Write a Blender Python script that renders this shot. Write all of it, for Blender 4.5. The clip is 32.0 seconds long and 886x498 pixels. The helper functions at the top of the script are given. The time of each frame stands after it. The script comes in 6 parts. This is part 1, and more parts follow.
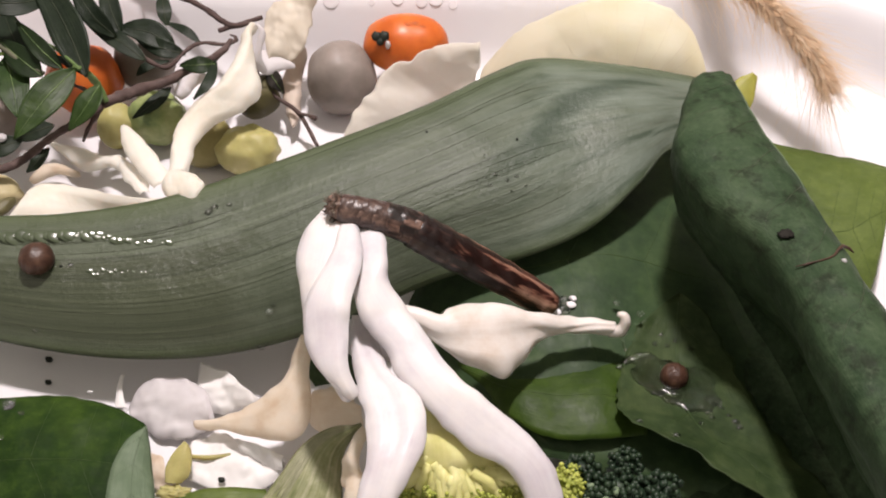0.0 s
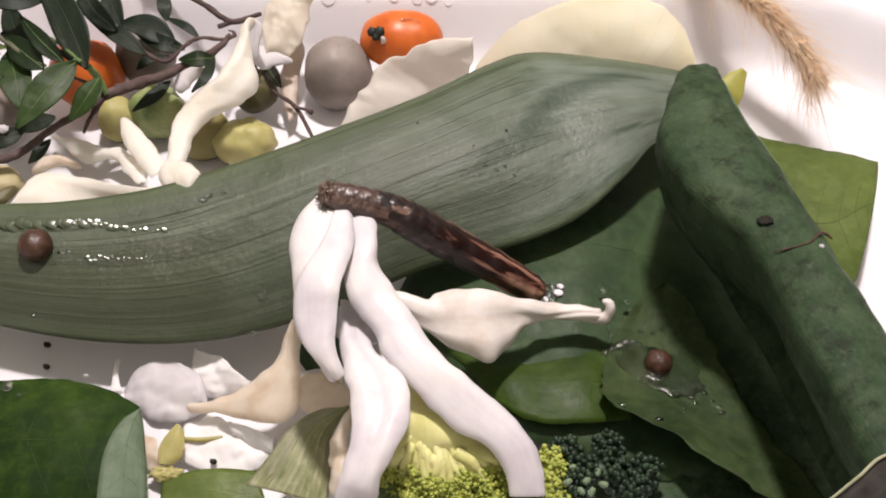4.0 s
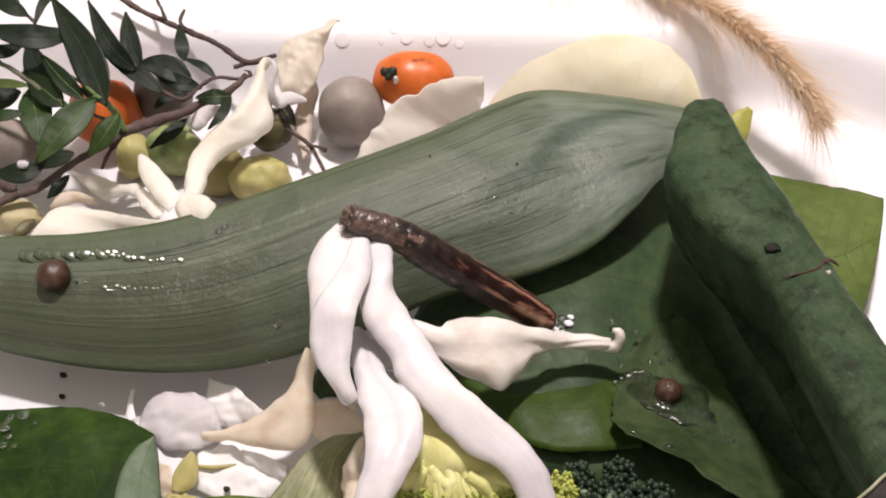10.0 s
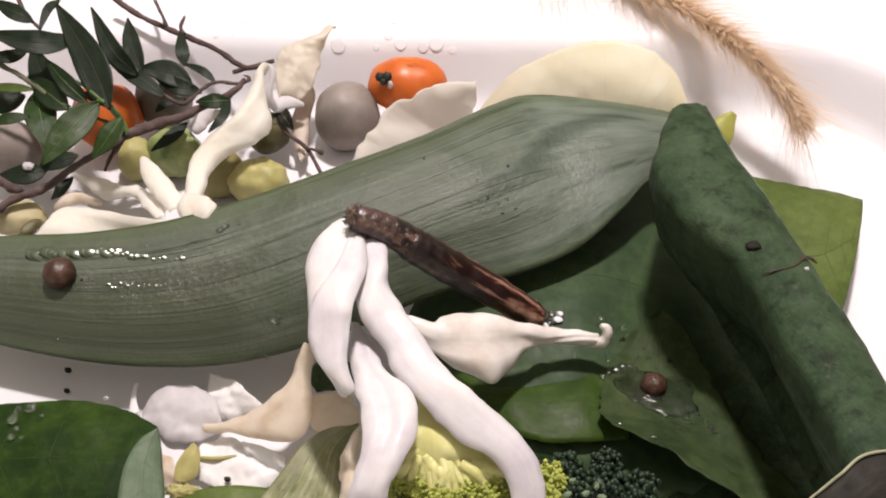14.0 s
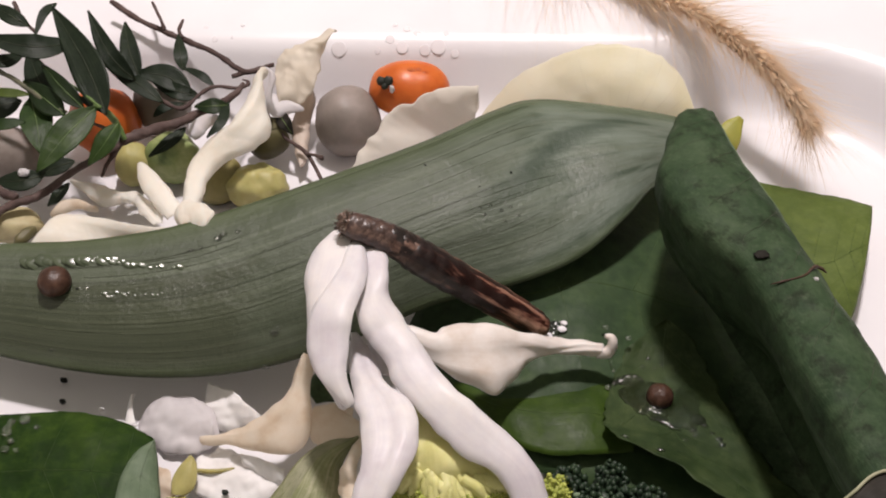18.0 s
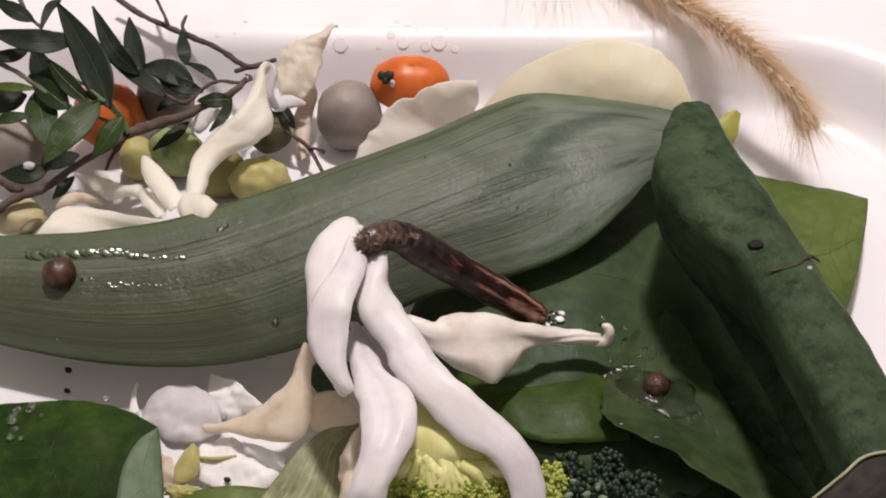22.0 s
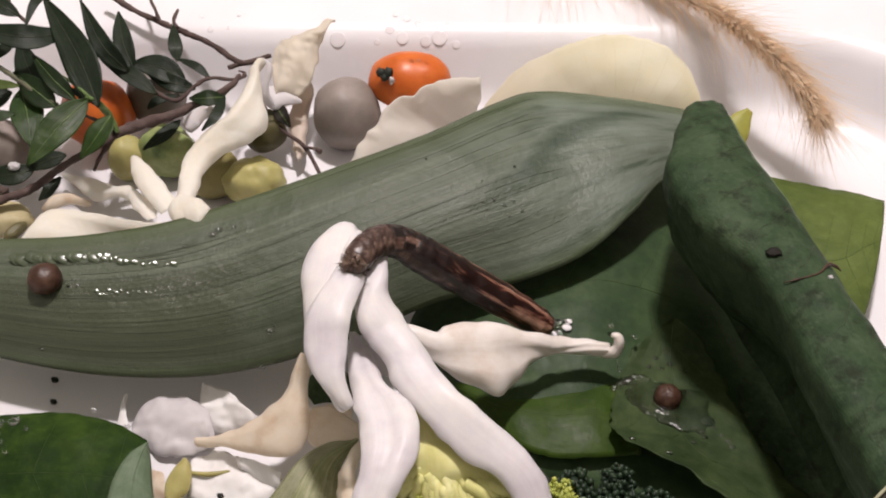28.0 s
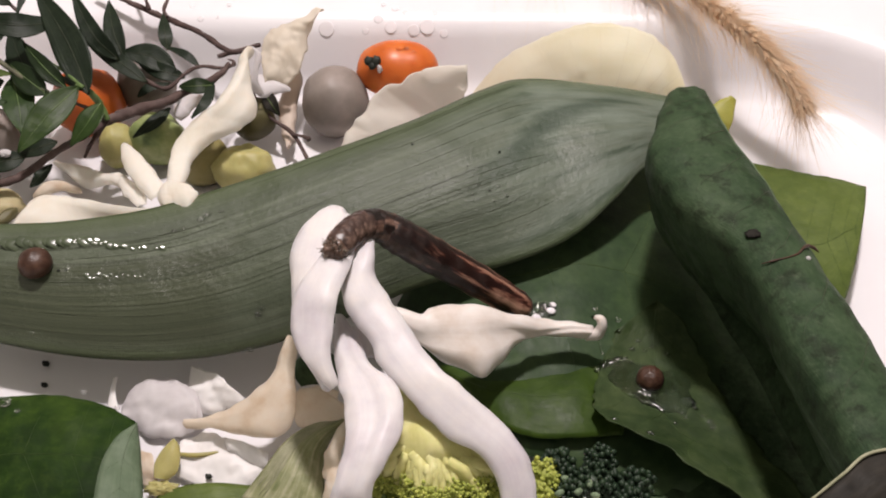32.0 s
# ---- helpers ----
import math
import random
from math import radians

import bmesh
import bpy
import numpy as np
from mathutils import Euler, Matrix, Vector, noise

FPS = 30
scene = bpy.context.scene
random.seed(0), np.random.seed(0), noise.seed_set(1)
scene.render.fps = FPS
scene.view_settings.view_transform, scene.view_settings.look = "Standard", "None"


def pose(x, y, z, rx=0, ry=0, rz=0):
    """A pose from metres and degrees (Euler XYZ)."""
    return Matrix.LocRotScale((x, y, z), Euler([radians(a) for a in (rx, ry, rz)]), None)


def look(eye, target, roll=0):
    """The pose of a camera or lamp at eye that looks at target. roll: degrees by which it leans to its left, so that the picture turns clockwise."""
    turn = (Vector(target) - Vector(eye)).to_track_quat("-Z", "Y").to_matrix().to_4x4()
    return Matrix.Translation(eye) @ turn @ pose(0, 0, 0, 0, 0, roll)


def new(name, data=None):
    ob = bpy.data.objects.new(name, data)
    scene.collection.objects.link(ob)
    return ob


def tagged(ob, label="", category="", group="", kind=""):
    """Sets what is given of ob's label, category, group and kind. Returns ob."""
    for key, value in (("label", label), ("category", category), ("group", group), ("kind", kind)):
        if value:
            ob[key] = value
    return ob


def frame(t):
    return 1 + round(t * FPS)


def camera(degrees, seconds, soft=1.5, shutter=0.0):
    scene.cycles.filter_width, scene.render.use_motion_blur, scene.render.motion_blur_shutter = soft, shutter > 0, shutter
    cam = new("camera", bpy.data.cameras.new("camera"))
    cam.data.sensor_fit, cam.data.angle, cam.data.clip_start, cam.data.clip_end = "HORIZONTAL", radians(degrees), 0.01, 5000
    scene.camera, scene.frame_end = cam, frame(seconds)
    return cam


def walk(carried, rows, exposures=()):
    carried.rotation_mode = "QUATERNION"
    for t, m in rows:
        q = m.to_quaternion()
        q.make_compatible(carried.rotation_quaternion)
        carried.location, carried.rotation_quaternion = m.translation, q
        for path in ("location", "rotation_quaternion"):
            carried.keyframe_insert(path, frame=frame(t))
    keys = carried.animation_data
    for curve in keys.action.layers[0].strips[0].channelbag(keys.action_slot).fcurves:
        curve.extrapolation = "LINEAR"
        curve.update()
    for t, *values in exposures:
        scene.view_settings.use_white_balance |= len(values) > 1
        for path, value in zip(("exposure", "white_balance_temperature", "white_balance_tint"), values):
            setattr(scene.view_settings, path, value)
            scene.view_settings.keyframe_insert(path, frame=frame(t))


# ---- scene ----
cam = camera(39.8, 32.0, soft=2.0)
PATH = [
    (0, (0.00282, -0.11543, 0.15432), (0.00226, 0.01390, 0.00176), 0.10),
    (0.5, (0.00383, -0.11747, 0.15460), (0.00235, 0.01253, 0.00262), -0.14),
    (1, (0.00469, -0.11790, 0.15468), (0.00337, 0.01184, 0.00248), -0.14),
    (1.5, (0.00497, -0.11623, 0.15345), (0.00298, 0.01335, 0.00111), -0.31),
    (2, (0.00527, -0.11617, 0.15324), (0.00305, 0.01342, 0.00092), -0.44),
    (2.5, (0.00520, -0.11792, 0.15395), (0.00317, 0.01193, 0.00185), -0.29),
    (4.5, (0.00707, -0.12034, 0.15496), (0.00377, 0.01052, 0.00376), -0.56),
    (5, (0.00666, -0.12020, 0.15541), (0.00363, 0.01061, 0.00415), -0.54),
    (5.5, (0.00592, -0.11967, 0.15473), (0.00189, 0.01082, 0.00322), -0.74),
    (6, (0.00564, -0.11908, 0.15453), (0.00148, 0.01158, 0.00316), -0.75),
    (6.5, (0.00483, -0.11932, 0.15476), (0.00110, 0.01142, 0.00345), -0.56),
    (7, (0.00473, -0.12021, 0.15531), (0.00211, 0.01053, 0.00398), -0.16),
    (7.5, (0.00555, -0.12093, 0.15535), (0.00235, 0.01051, 0.00465), -0.36),
    (8, (0.00572, -0.12323, 0.15343), (0.00141, 0.01091, 0.00514), -0.73),
    (8.5, (0.00499, -0.12444, 0.15438), (0.00074, 0.01137, 0.00762), -0.77),
    (9, (0.00587, -0.12529, 0.15295), (0.00214, 0.01262, 0.00816), -0.57),
    (9.5, (0.00560, -0.12488, 0.15275), (0.00134, 0.01317, 0.00810), -0.65),
    (10, (0.00620, -0.12555, 0.15359), (0.00177, 0.01262, 0.00906), -0.77),
    (10.5, (0.00615, -0.12847, 0.15551), (0.00170, 0.01014, 0.01140), -0.75),
    (11, (0.00548, -0.12916, 0.15644), (0.00118, 0.00944, 0.01232), -0.66),
    (11.5, (0.00572, -0.12951, 0.15630), (0.00204, 0.00941, 0.01247), -0.47),
    (12, (0.00560, -0.12888, 0.15580), (0.00165, 0.00967, 0.01161), -0.60),
    (12.5, (0.00637, -0.13016, 0.15658), (0.00286, 0.00883, 0.01281), -0.46),
    (13, (0.00555, -0.13070, 0.15716), (0.00221, 0.00841, 0.01351), -0.40),
    (13.5, (0.00612, -0.13092, 0.15696), (0.00295, 0.00828, 0.01338), -0.32),
    (14, (0.00604, -0.13098, 0.15733), (0.00297, 0.00807, 0.01361), -0.33),
    (14.5, (0.00660, -0.13073, 0.15720), (0.00367, 0.00843, 0.01358), -0.28),
    (16.5, (0.00585, -0.12671, 0.15495), (0.00265, 0.01198, 0.01089), -0.33),
    (17, (0.00560, -0.12734, 0.15557), (0.00262, 0.01148, 0.01163), -0.28),
    (17.5, (0.00602, -0.12821, 0.15608), (0.00275, 0.01073, 0.01226), -0.43),
    (18, (0.00636, -0.12755, 0.15577), (0.00259, 0.01141, 0.01198), -0.56),
    (18.5, (0.00586, -0.12821, 0.15598), (0.00272, 0.01089, 0.01231), -0.39),
    (19, (0.00632, -0.12762, 0.15520), (0.00253, 0.01167, 0.01172), -0.59),
    (19.5, (0.00649, -0.12988, 0.15688), (0.00342, 0.00949, 0.01348), -0.42),
    (20, (0.00651, -0.13430, 0.15813), (0.00399, 0.00583, 0.01546), -0.21),
    (20.5, (0.00872, -0.13244, 0.15742), (0.00494, 0.00729, 0.01438), -0.60),
    (21, (0.00791, -0.12926, 0.15600), (0.00436, 0.00978, 0.01228), -0.50),
    (21.5, (0.00696, -0.13004, 0.15648), (0.00313, 0.00926, 0.01302), -0.56),
    (22, (0.00727, -0.13035, 0.15644), (0.00272, 0.00873, 0.01278), -0.79),
    (22.5, (0.00700, -0.12874, 0.15565), (0.00342, 0.01016, 0.01179), -0.52),
    (23, (0.00620, -0.12696, 0.15442), (0.00264, 0.01187, 0.01050), -0.57),
    (23.5, (0.00623, -0.12632, 0.15434), (0.00154, 0.01229, 0.01024), -0.90),
    (24, (0.00634, -0.12710, 0.15435), (0.00219, 0.01177, 0.01048), -0.72),
    (24.5, (0.00628, -0.12731, 0.15561), (0.00266, 0.01148, 0.01165), -0.66),
    (25, (0.00619, -0.12623, 0.15432), (0.00238, 0.01211, 0.00993), -0.72),
    (25.5, (0.00600, -0.12493, 0.15394), (0.00198, 0.01332, 0.00947), -0.67),
    (27.5, (0.00602, -0.12328, 0.15239), (0.00224, 0.01481, 0.00777), -0.50),
    (28, (0.00591, -0.12343, 0.15244), (0.00228, 0.01459, 0.00774), -0.50),
    (28.5, (0.00587, -0.12367, 0.15240), (0.00206, 0.01403, 0.00740), -0.60),
    (29, (0.00611, -0.12638, 0.15368), (0.00241, 0.01172, 0.00906), -0.56),
    (29.5, (0.00634, -0.12697, 0.15270), (0.00292, 0.01128, 0.00821), -0.49),
    (30, (0.00684, -0.12586, 0.15243), (0.00351, 0.01212, 0.00769), -0.44),
    (30.5, (0.00762, -0.12494, 0.15179), (0.00408, 0.01257, 0.00661), -0.59),
    (31, (0.00802, -0.12787, 0.15325), (0.00489, 0.01029, 0.00867), -0.45),
    (31.5, (0.00879, -0.12934, 0.15303), (0.00478, 0.00953, 0.00915), -0.59),
    (32, (0.00780, -0.12654, 0.15269), (0.00456, 0.01125, 0.00777), -0.46),
]
walk(cam, [(t, look(eye, target, roll)) for t, eye, target, roll in PATH],
     exposures=[(0, 0.18), (9, 0.19), (14.5, 0.13), (16.5, -0.09), (21, -0.17), (25.5, -0.17), (28, -0.09), (32, -0.07)])

# ---- light: one bright lamp behind and above the dish, in a dim room ----
world = bpy.data.worlds.new("room_world")
scene.world = world
world.use_nodes = True
w_nt = world.node_tree
w_back = w_nt.nodes["Background"]
w_back.inputs[0].default_value = (1.0, 0.89, 0.75, 1)
w_place = w_nt.nodes.new("ShaderNodeTexCoord")
w_axes = w_nt.nodes.new("ShaderNodeSeparateXYZ")
w_nt.links.new(w_place.outputs["Generated"], w_axes.inputs[0])
w_fade = w_nt.nodes.new("ShaderNodeMapRange")      # ambient gradient, dim low down to keep the rolled leaf's flank dark
for k, v in enumerate((0.0, 0.9, 0.07, 0.60)):
    w_fade.inputs[k + 1].default_value = v
w_nt.links.new(w_axes.outputs[2], w_fade.inputs[0])
w_nt.links.new(w_fade.outputs[0], w_back.inputs[1])
lamp_data = bpy.data.lights.new("lamp_bulb", "POINT")
lamp_data.shadow_soft_size, lamp_data.energy = 0.022, 14.4
lamp_data.color = (1.0, 0.895, 0.885)
lamp_ob = new("lamp_bulb", lamp_data)
lamp_ob.location = (0.018, 0.110, 0.520)
scene.view_settings.exposure = 0.0

# ---- small tools; all sizes in millimetres ----
MM = 0.001
rng = np.random.default_rng(7)


def curve_points(pts, n):
    """n points on a smooth curve through pts."""
    p = np.array(pts, float)
    if len(p) == 2:
        w = np.linspace(0, 1, n)[:, None]
        return p[0] * (1 - w) + p[1] * w
    ext = np.vstack([2 * p[0] - p[1], p, 2 * p[-1] - p[-2]])
    out = []
    for s in np.linspace(0, len(p) - 1, n):
        i = min(int(s), len(p) - 2)
        f = s - i
        a, b, c, d = ext[i:i + 4]
        out.append(0.5 * (2 * b + (c - a) * f + (2 * a - 5 * b + 4 * c - d) * f * f + (3 * b - a - 3 * c + d) * f ** 3))
    return np.array(out)


def smooth_rows(rows, n):
    """Rows of any width, resampled on a smooth curve."""
    t = np.linspace(0, 1, len(rows))
    return [tuple(curve_points([(a, row[k], 0) for a, row in zip(t, rows)], n)[i][1] for k in range(len(rows[0]))) for i in range(n)]


def wobble(p, size, seed=0.0):
    """Smooth noise in -1..1 at the point p."""
    return noise.noise(Vector((p[0] / size + seed, p[1] / size - seed * 0.7, p[2] / size + seed * 1.3)))


def mesh_of(name, verts, faces, uvs=None, smooth=True):
    me = bpy.data.meshes.new(name)
    me.from_pydata([tuple(np.array(v) * MM) for v in verts], [], faces)
    if uvs is not None:
        layer = me.uv_layers.new(name="UVMap")
        for poly in me.polygons:
            for li in poly.loop_indices:
                layer.data[li].uv = uvs[me.loops[li].vertex_index]
    if smooth:
        for poly in me.polygons:
            poly.use_smooth = True
    me.update()
    return me


def part(name, me, material, parent=None, label=""):
    ob = new(name, me)
    if isinstance(material, (list, tuple)):
        for m in material:
            me.materials.append(m)
    elif material and not me.materials:
        me.materials.append(material)
    if parent:
        ob.parent = parent
    if label:
        ob["label"] = label
    return ob


def thing(name, label, category, group="", kind=""):
    ob = new(name)
    ob.empty_display_size = 0.005
    return tagged(ob, label, category, group, kind)


def unit(v):
    return v / (np.linalg.norm(v) + 1e-9)


UPISH = np.array((0.0, -0.45, 0.9))


def sheet(name, a, b, material, parent=None, label="", nu=56, nv=14, bulge=0.0, thick=0.4, ripple=0.0, size=9.0, ragged=0.0, seed=1.0, swell=None):
    """A leaf blade lofted between two edge curves, arched by bulge, with real thickness."""
    A, B = curve_points(a, nu), curve_points(b, nu)
    P = np.zeros((nu, nv, 3))
    tang = np.gradient((A + B) / 2, axis=0)
    for i in range(nu):
        n = unit(np.cross(tang[i], B[i] - A[i]))
        if n @ UPISH < 0:
            n = -n
        lift = bulge if swell is None else float(np.interp(i / (nu - 1), np.linspace(0, 1, len(swell)), swell))
        for j in range(nv):
            v = j / (nv - 1)
            q = A[i] * (1 - v) + B[i] * v
            edge = abs(2 * v - 1) ** 4
            if ragged:
                q = q + (B[i] - A[i]) * (0.5 - v) * edge * ragged * (wobble(q, 2.5, seed) + 0.6 * wobble(q, 1.0, seed + 5))
            q = q + n * (lift * 4 * v * (1 - v) + ripple * (wobble(q, size, seed) + 0.35 * wobble(q, size * 0.37, seed + 3)))
            P[i, j] = q
    du, dv = np.gradient(P, axis=0), np.gradient(P, axis=1)
    N = np.cross(du, dv)
    N /= np.linalg.norm(N, axis=2)[..., None] + 1e-9
    if (N.reshape(-1, 3) @ UPISH).mean() < 0:
        N = -N
    thin = np.array([1 - 0.7 * abs(2 * j / (nv - 1) - 1) ** 6 for j in range(nv)])[None, :, None]
    Q = P - N * thick * thin
    flip = (np.cross(du, dv).reshape(-1, 3) @ UPISH).mean() < 0
    verts = list(P.reshape(-1, 3)) + list(Q.reshape(-1, 3))
    uv1 = [(i / (nu - 1), j / (nv - 1)) for i in range(nu) for j in range(nv)]
    faces, off = [], nu * nv
    for i in range(nu - 1):
        for j in range(nv - 1):
            k = i * nv + j
            f = (k, k + nv, k + nv + 1, k + 1)
            faces.append(f[::-1] if flip else f)
            g = tuple(x + off for x in f)
            faces.append(g if flip else g[::-1])
    rim = [i * nv for i in range(nu)] + [(nu - 1) * nv + j for j in range(1, nv)] + [i * nv + nv - 1 for i in range(nu - 2, -1, -1)] + [j for j in range(nv - 2, 0, -1)]
    for x, y in zip(rim, rim[1:] + rim[:1]):
        f = (x, y, y + off, x + off)
        faces.append(f if flip else f[::-1])
    ob = part(name, mesh_of(name, verts, faces, uv1 + uv1), material, parent, label)
    GRID[ob.name] = (P, N)
    return ob


GRID = {}


def vein(blade, path, radii, material, parent, name="vein", n=40, seg=5, proud=0.02):
    """A fine raised line on a blade, along (u, v) stations."""
    P, N = GRID[blade.name]
    uv = curve_points([(u, v, 0) for u, v in path], n)
    pts = []
    for u, v, _ in uv:
        x, y = min(max(u, 0), 1) * (P.shape[0] - 1.001), min(max(v, 0), 1) * (P.shape[1] - 1.001)
        i, j = int(x), int(y)
        f, g = x - i, y - j
        q = (P[i, j] * (1 - f) + P[i + 1, j] * f) * (1 - g) + (P[i, j + 1] * (1 - f) + P[i + 1, j + 1] * f) * g
        pts.append(q + N[i, j] * proud)
    return tube(name, pts, radii, material, parent, n=n, seg=seg)


def leaf_veins(blade, parent, material, count=5, rib=0.16, span=(0.05, 0.95), lean=0.16, mid=0.5):
    """A midrib and side veins."""
    vein(blade, [(span[0], mid), (0.5, mid), (span[1], mid)], (rib, rib * 0.4), material, parent, "midrib")
    for k in range(count):
        u = span[0] + (span[1] - span[0]) * (k + 0.5) / count
        for side in (-1, 1):
            edge = mid + side * (mid if side < 0 else 1 - mid) * 0.9
            vein(blade, [(u, mid), (u + lean * 0.5, (mid + edge) / 2), (u + lean, edge)], (rib * 0.55, rib * 0.2), material, parent, "side_vein", n=14)


def petal(name, a, b, material, parent=None, label="", nu=48, seg=20, thick=1.6, arch=0.0, ripple=0.15, size=5.0, seed=2.0, tip=(0.25, 0.25), crease=0.0, ribs=0.08, ruffle=0.2, taper=0.0):
    """A fleshy ribbon between two edge curves: an oval section, arched, with rounded ends."""
    A, B = curve_points(a, nu), curve_points(b, nu)
    tang = np.gradient((A + B) / 2, axis=0)
    verts, uvs, faces = [], [], []
    for i in range(nu):
        s = i / (nu - 1)
        c, w = (A[i] + B[i]) / 2, (B[i] - A[i]) / 2
        n = unit(np.cross(tang[i], w))
        if n @ UPISH < 0:
            n = -n
        shut = min(1.0, (s / tip[0]) ** 0.5 if tip[0] and s < tip[0] else 1.0, ((1 - s) / tip[1]) ** 0.5 if tip[1] and 1 - s < tip[1] else 1.0)
        for j in range(seg):
            t = 2 * math.pi * j / seg
            cx, sx = math.cos(t), math.sin(t)
            x = math.copysign(abs(cx) ** 0.8, cx)
            q = c + w * x * (1 - taper * (1 - shut)) + n * (thick * (0.12 + 0.88 * shut) * 0.5 * sx + arch * (1 - x ** 4) - crease * min(1.0, np.linalg.norm(w) / 3.5) ** 2 * math.exp(-(x * 4) ** 2) * max(sx, 0))
            q = q + n * ribs * max(sx, 0) ** 0.5 * (math.sin(2.6 * math.pi * x + 2.5 * s + seed) * (1 - x * x) + 0.8 * wobble((s * 6, x * 3, seed), 1.0, seed))
            q = q + n * ripple * (wobble(q, size, seed) + 0.18 * wobble(q, size * 0.3, seed + 4)) + unit(w) * (ripple * 0.6 * wobble(q, size * 0.5, seed + 9) + ruffle * abs(x) ** 3 * wobble(q, 2.6, seed + 2)) + n * ruffle * 0.8 * abs(x) ** 4 * wobble(q, 3.2, seed + 7)
            verts.append(q)
            uvs.append((s, 0.5 + 0.5 * x))
    for i in range(nu - 1):
        for j in range(seg):
            k, l = i * seg + j, i * seg + (j + 1) % seg
            faces.append((k, l, l + seg, k + seg))
    faces.append(tuple(range(seg))[::-1])
    faces.append(tuple((nu - 1) * seg + j for j in range(seg)))
    me = mesh_of(name, verts, faces, uvs)
    bm = bmesh.new()
    bm.from_mesh(me)
    bmesh.ops.recalc_face_normals(bm, faces=bm.faces)
    bm.to_mesh(me)
    bm.free()
    return part(name, me, material, parent, label)


def tube_data(pts, radii, n=24, seg=8, rough=0.0, size=1.5, seed=3.0, base=0):
    C = curve_points(pts, n)
    R = np.interp(np.linspace(0, 1, n), np.linspace(0, 1, len(radii)), radii)
    T = np.gradient(C, axis=0)
    verts, faces = [], []
    up = np.array((0.13, 0.2, 0.97))
    for i in range(n):
        t = unit(T[i])
        x = unit(np.cross(up, t))
        y = np.cross(t, x)
        for j in range(seg):
            a = 2 * math.pi * j / seg
            d = x * math.cos(a) + y * math.sin(a)
            q = C[i] + d * R[i]
            if rough:
                q = q + d * R[i] * rough * wobble(q, size, seed)
            verts.append(q)
    for i in range(n - 1):
        for j in range(seg):
            k, l = base + i * seg + j, base + i * seg + (j + 1) % seg
            faces.append((k, l, l + seg, k + seg))
    faces.append(tuple(base + j for j in range(seg))[::-1])
    faces.append(tuple(base + (n - 1) * seg + j for j in range(seg)))
    return verts, faces


def tube(name, pts, radii, material, parent=None, label="", **kw):
    v, f = tube_data(pts, radii, **kw)
    return part(name, mesh_of(name, v, f), material, parent, label)


def blob(name, centre, radii, material, parent=None, label="", rough=0.06, size=6.0, seed=4.0, turn=(0, 0, 0), rings=20, seg=28, flat=0.0):
    """A rounded lump; flat cuts its underside level."""
    E = np.array(Euler([radians(a) for a in turn]).to_matrix())
    verts, faces = [], []
    for i in range(rings + 1):
        th = math.pi * i / rings
        for j in range(seg):
            ph = 2 * math.pi * j / seg
            d = np.array((math.sin(th) * math.cos(ph), math.sin(th) * math.sin(ph), math.cos(th)))
            k = 1 + rough * wobble(d * 10, size, seed)
            p = d * np.array(radii) * k
            if flat:
                p[2] = max(p[2], -radii[2] * flat)
            verts.append(np.array(centre) + E @ p)
    for i in range(rings):
        for j in range(seg):
            k, l = i * seg + j, i * seg + (j + 1) % seg
            faces.append((k, k + seg, l + seg, l))
    me = mesh_of(name, verts, faces)
    bm = bmesh.new()
    bm.from_mesh(me)
    bmesh.ops.remove_doubles(bm, verts=bm.verts, dist=1e-6)
    bm.to_mesh(me)
    bm.free()
    for poly in me.polygons:
        poly.use_smooth = True
    return part(name, me, material, parent, label)


# ---- materials ----
def shader(name, rough=0.5, **inputs):
    m = bpy.data.materials.new(name)
    m.use_nodes = True
    nt = m.node_tree
    b = nt.nodes["Principled BSDF"]
    b.inputs["Roughness"].default_value = rough
    for k, v in inputs.items():
        b.inputs[k.replace("_", " ")].default_value = v
    return m, nt, b


def node(nt, kind, **values):
    n = nt.nodes.new(kind)
    for k, v in values.items():
        if k in ("Scale", "Detail", "Roughness", "Distortion", "Strength", "Distance", "Factor"):
            n.inputs[k].default_value = v
    return n


def coords(nt, scale, source="Generated"):
    tc = nt.nodes.new("ShaderNodeTexCoord")
    mp = nt.nodes.new("ShaderNodeMapping")
    mp.inputs["Scale"].default_value = scale
    nt.links.new(tc.outputs[source], mp.inputs["Vector"])
    return mp.outputs["Vector"]


def grain(nt, vec, scale, detail=4.0, rough=0.55, distort=0.0):
    n = node(nt, "ShaderNodeTexNoise", Scale=scale, Detail=detail, Roughness=rough, Distortion=distort)
    nt.links.new(vec, n.inputs["Vector"])
    return n.outputs["Fac"]


def ramp(nt, fac, *stops):
    r = nt.nodes.new("ShaderNodeValToRGB")
    el = r.color_ramp.elements
    while len(el) < len(stops):
        el.new(0.5)
    for e, (pos, col) in zip(el, stops):
        e.position, e.color = pos, (*col, 1)
    nt.links.new(fac, r.inputs["Fac"])
    return r.outputs["Color"]


def mix(nt, fac, a, b, kind="MIX"):
    m = nt.nodes.new("ShaderNodeMix")
    m.data_type, m.blend_type = "RGBA", kind
    if isinstance(fac, float):
        m.inputs[0].default_value = fac
    else:
        nt.links.new(fac, m.inputs[0])
    for i, c in ((6, a), (7, b)):
        if isinstance(c, tuple):
            m.inputs[i].default_value = (*c, 1)
        else:
            nt.links.new(c, m.inputs[i])
    return m.outputs[2]


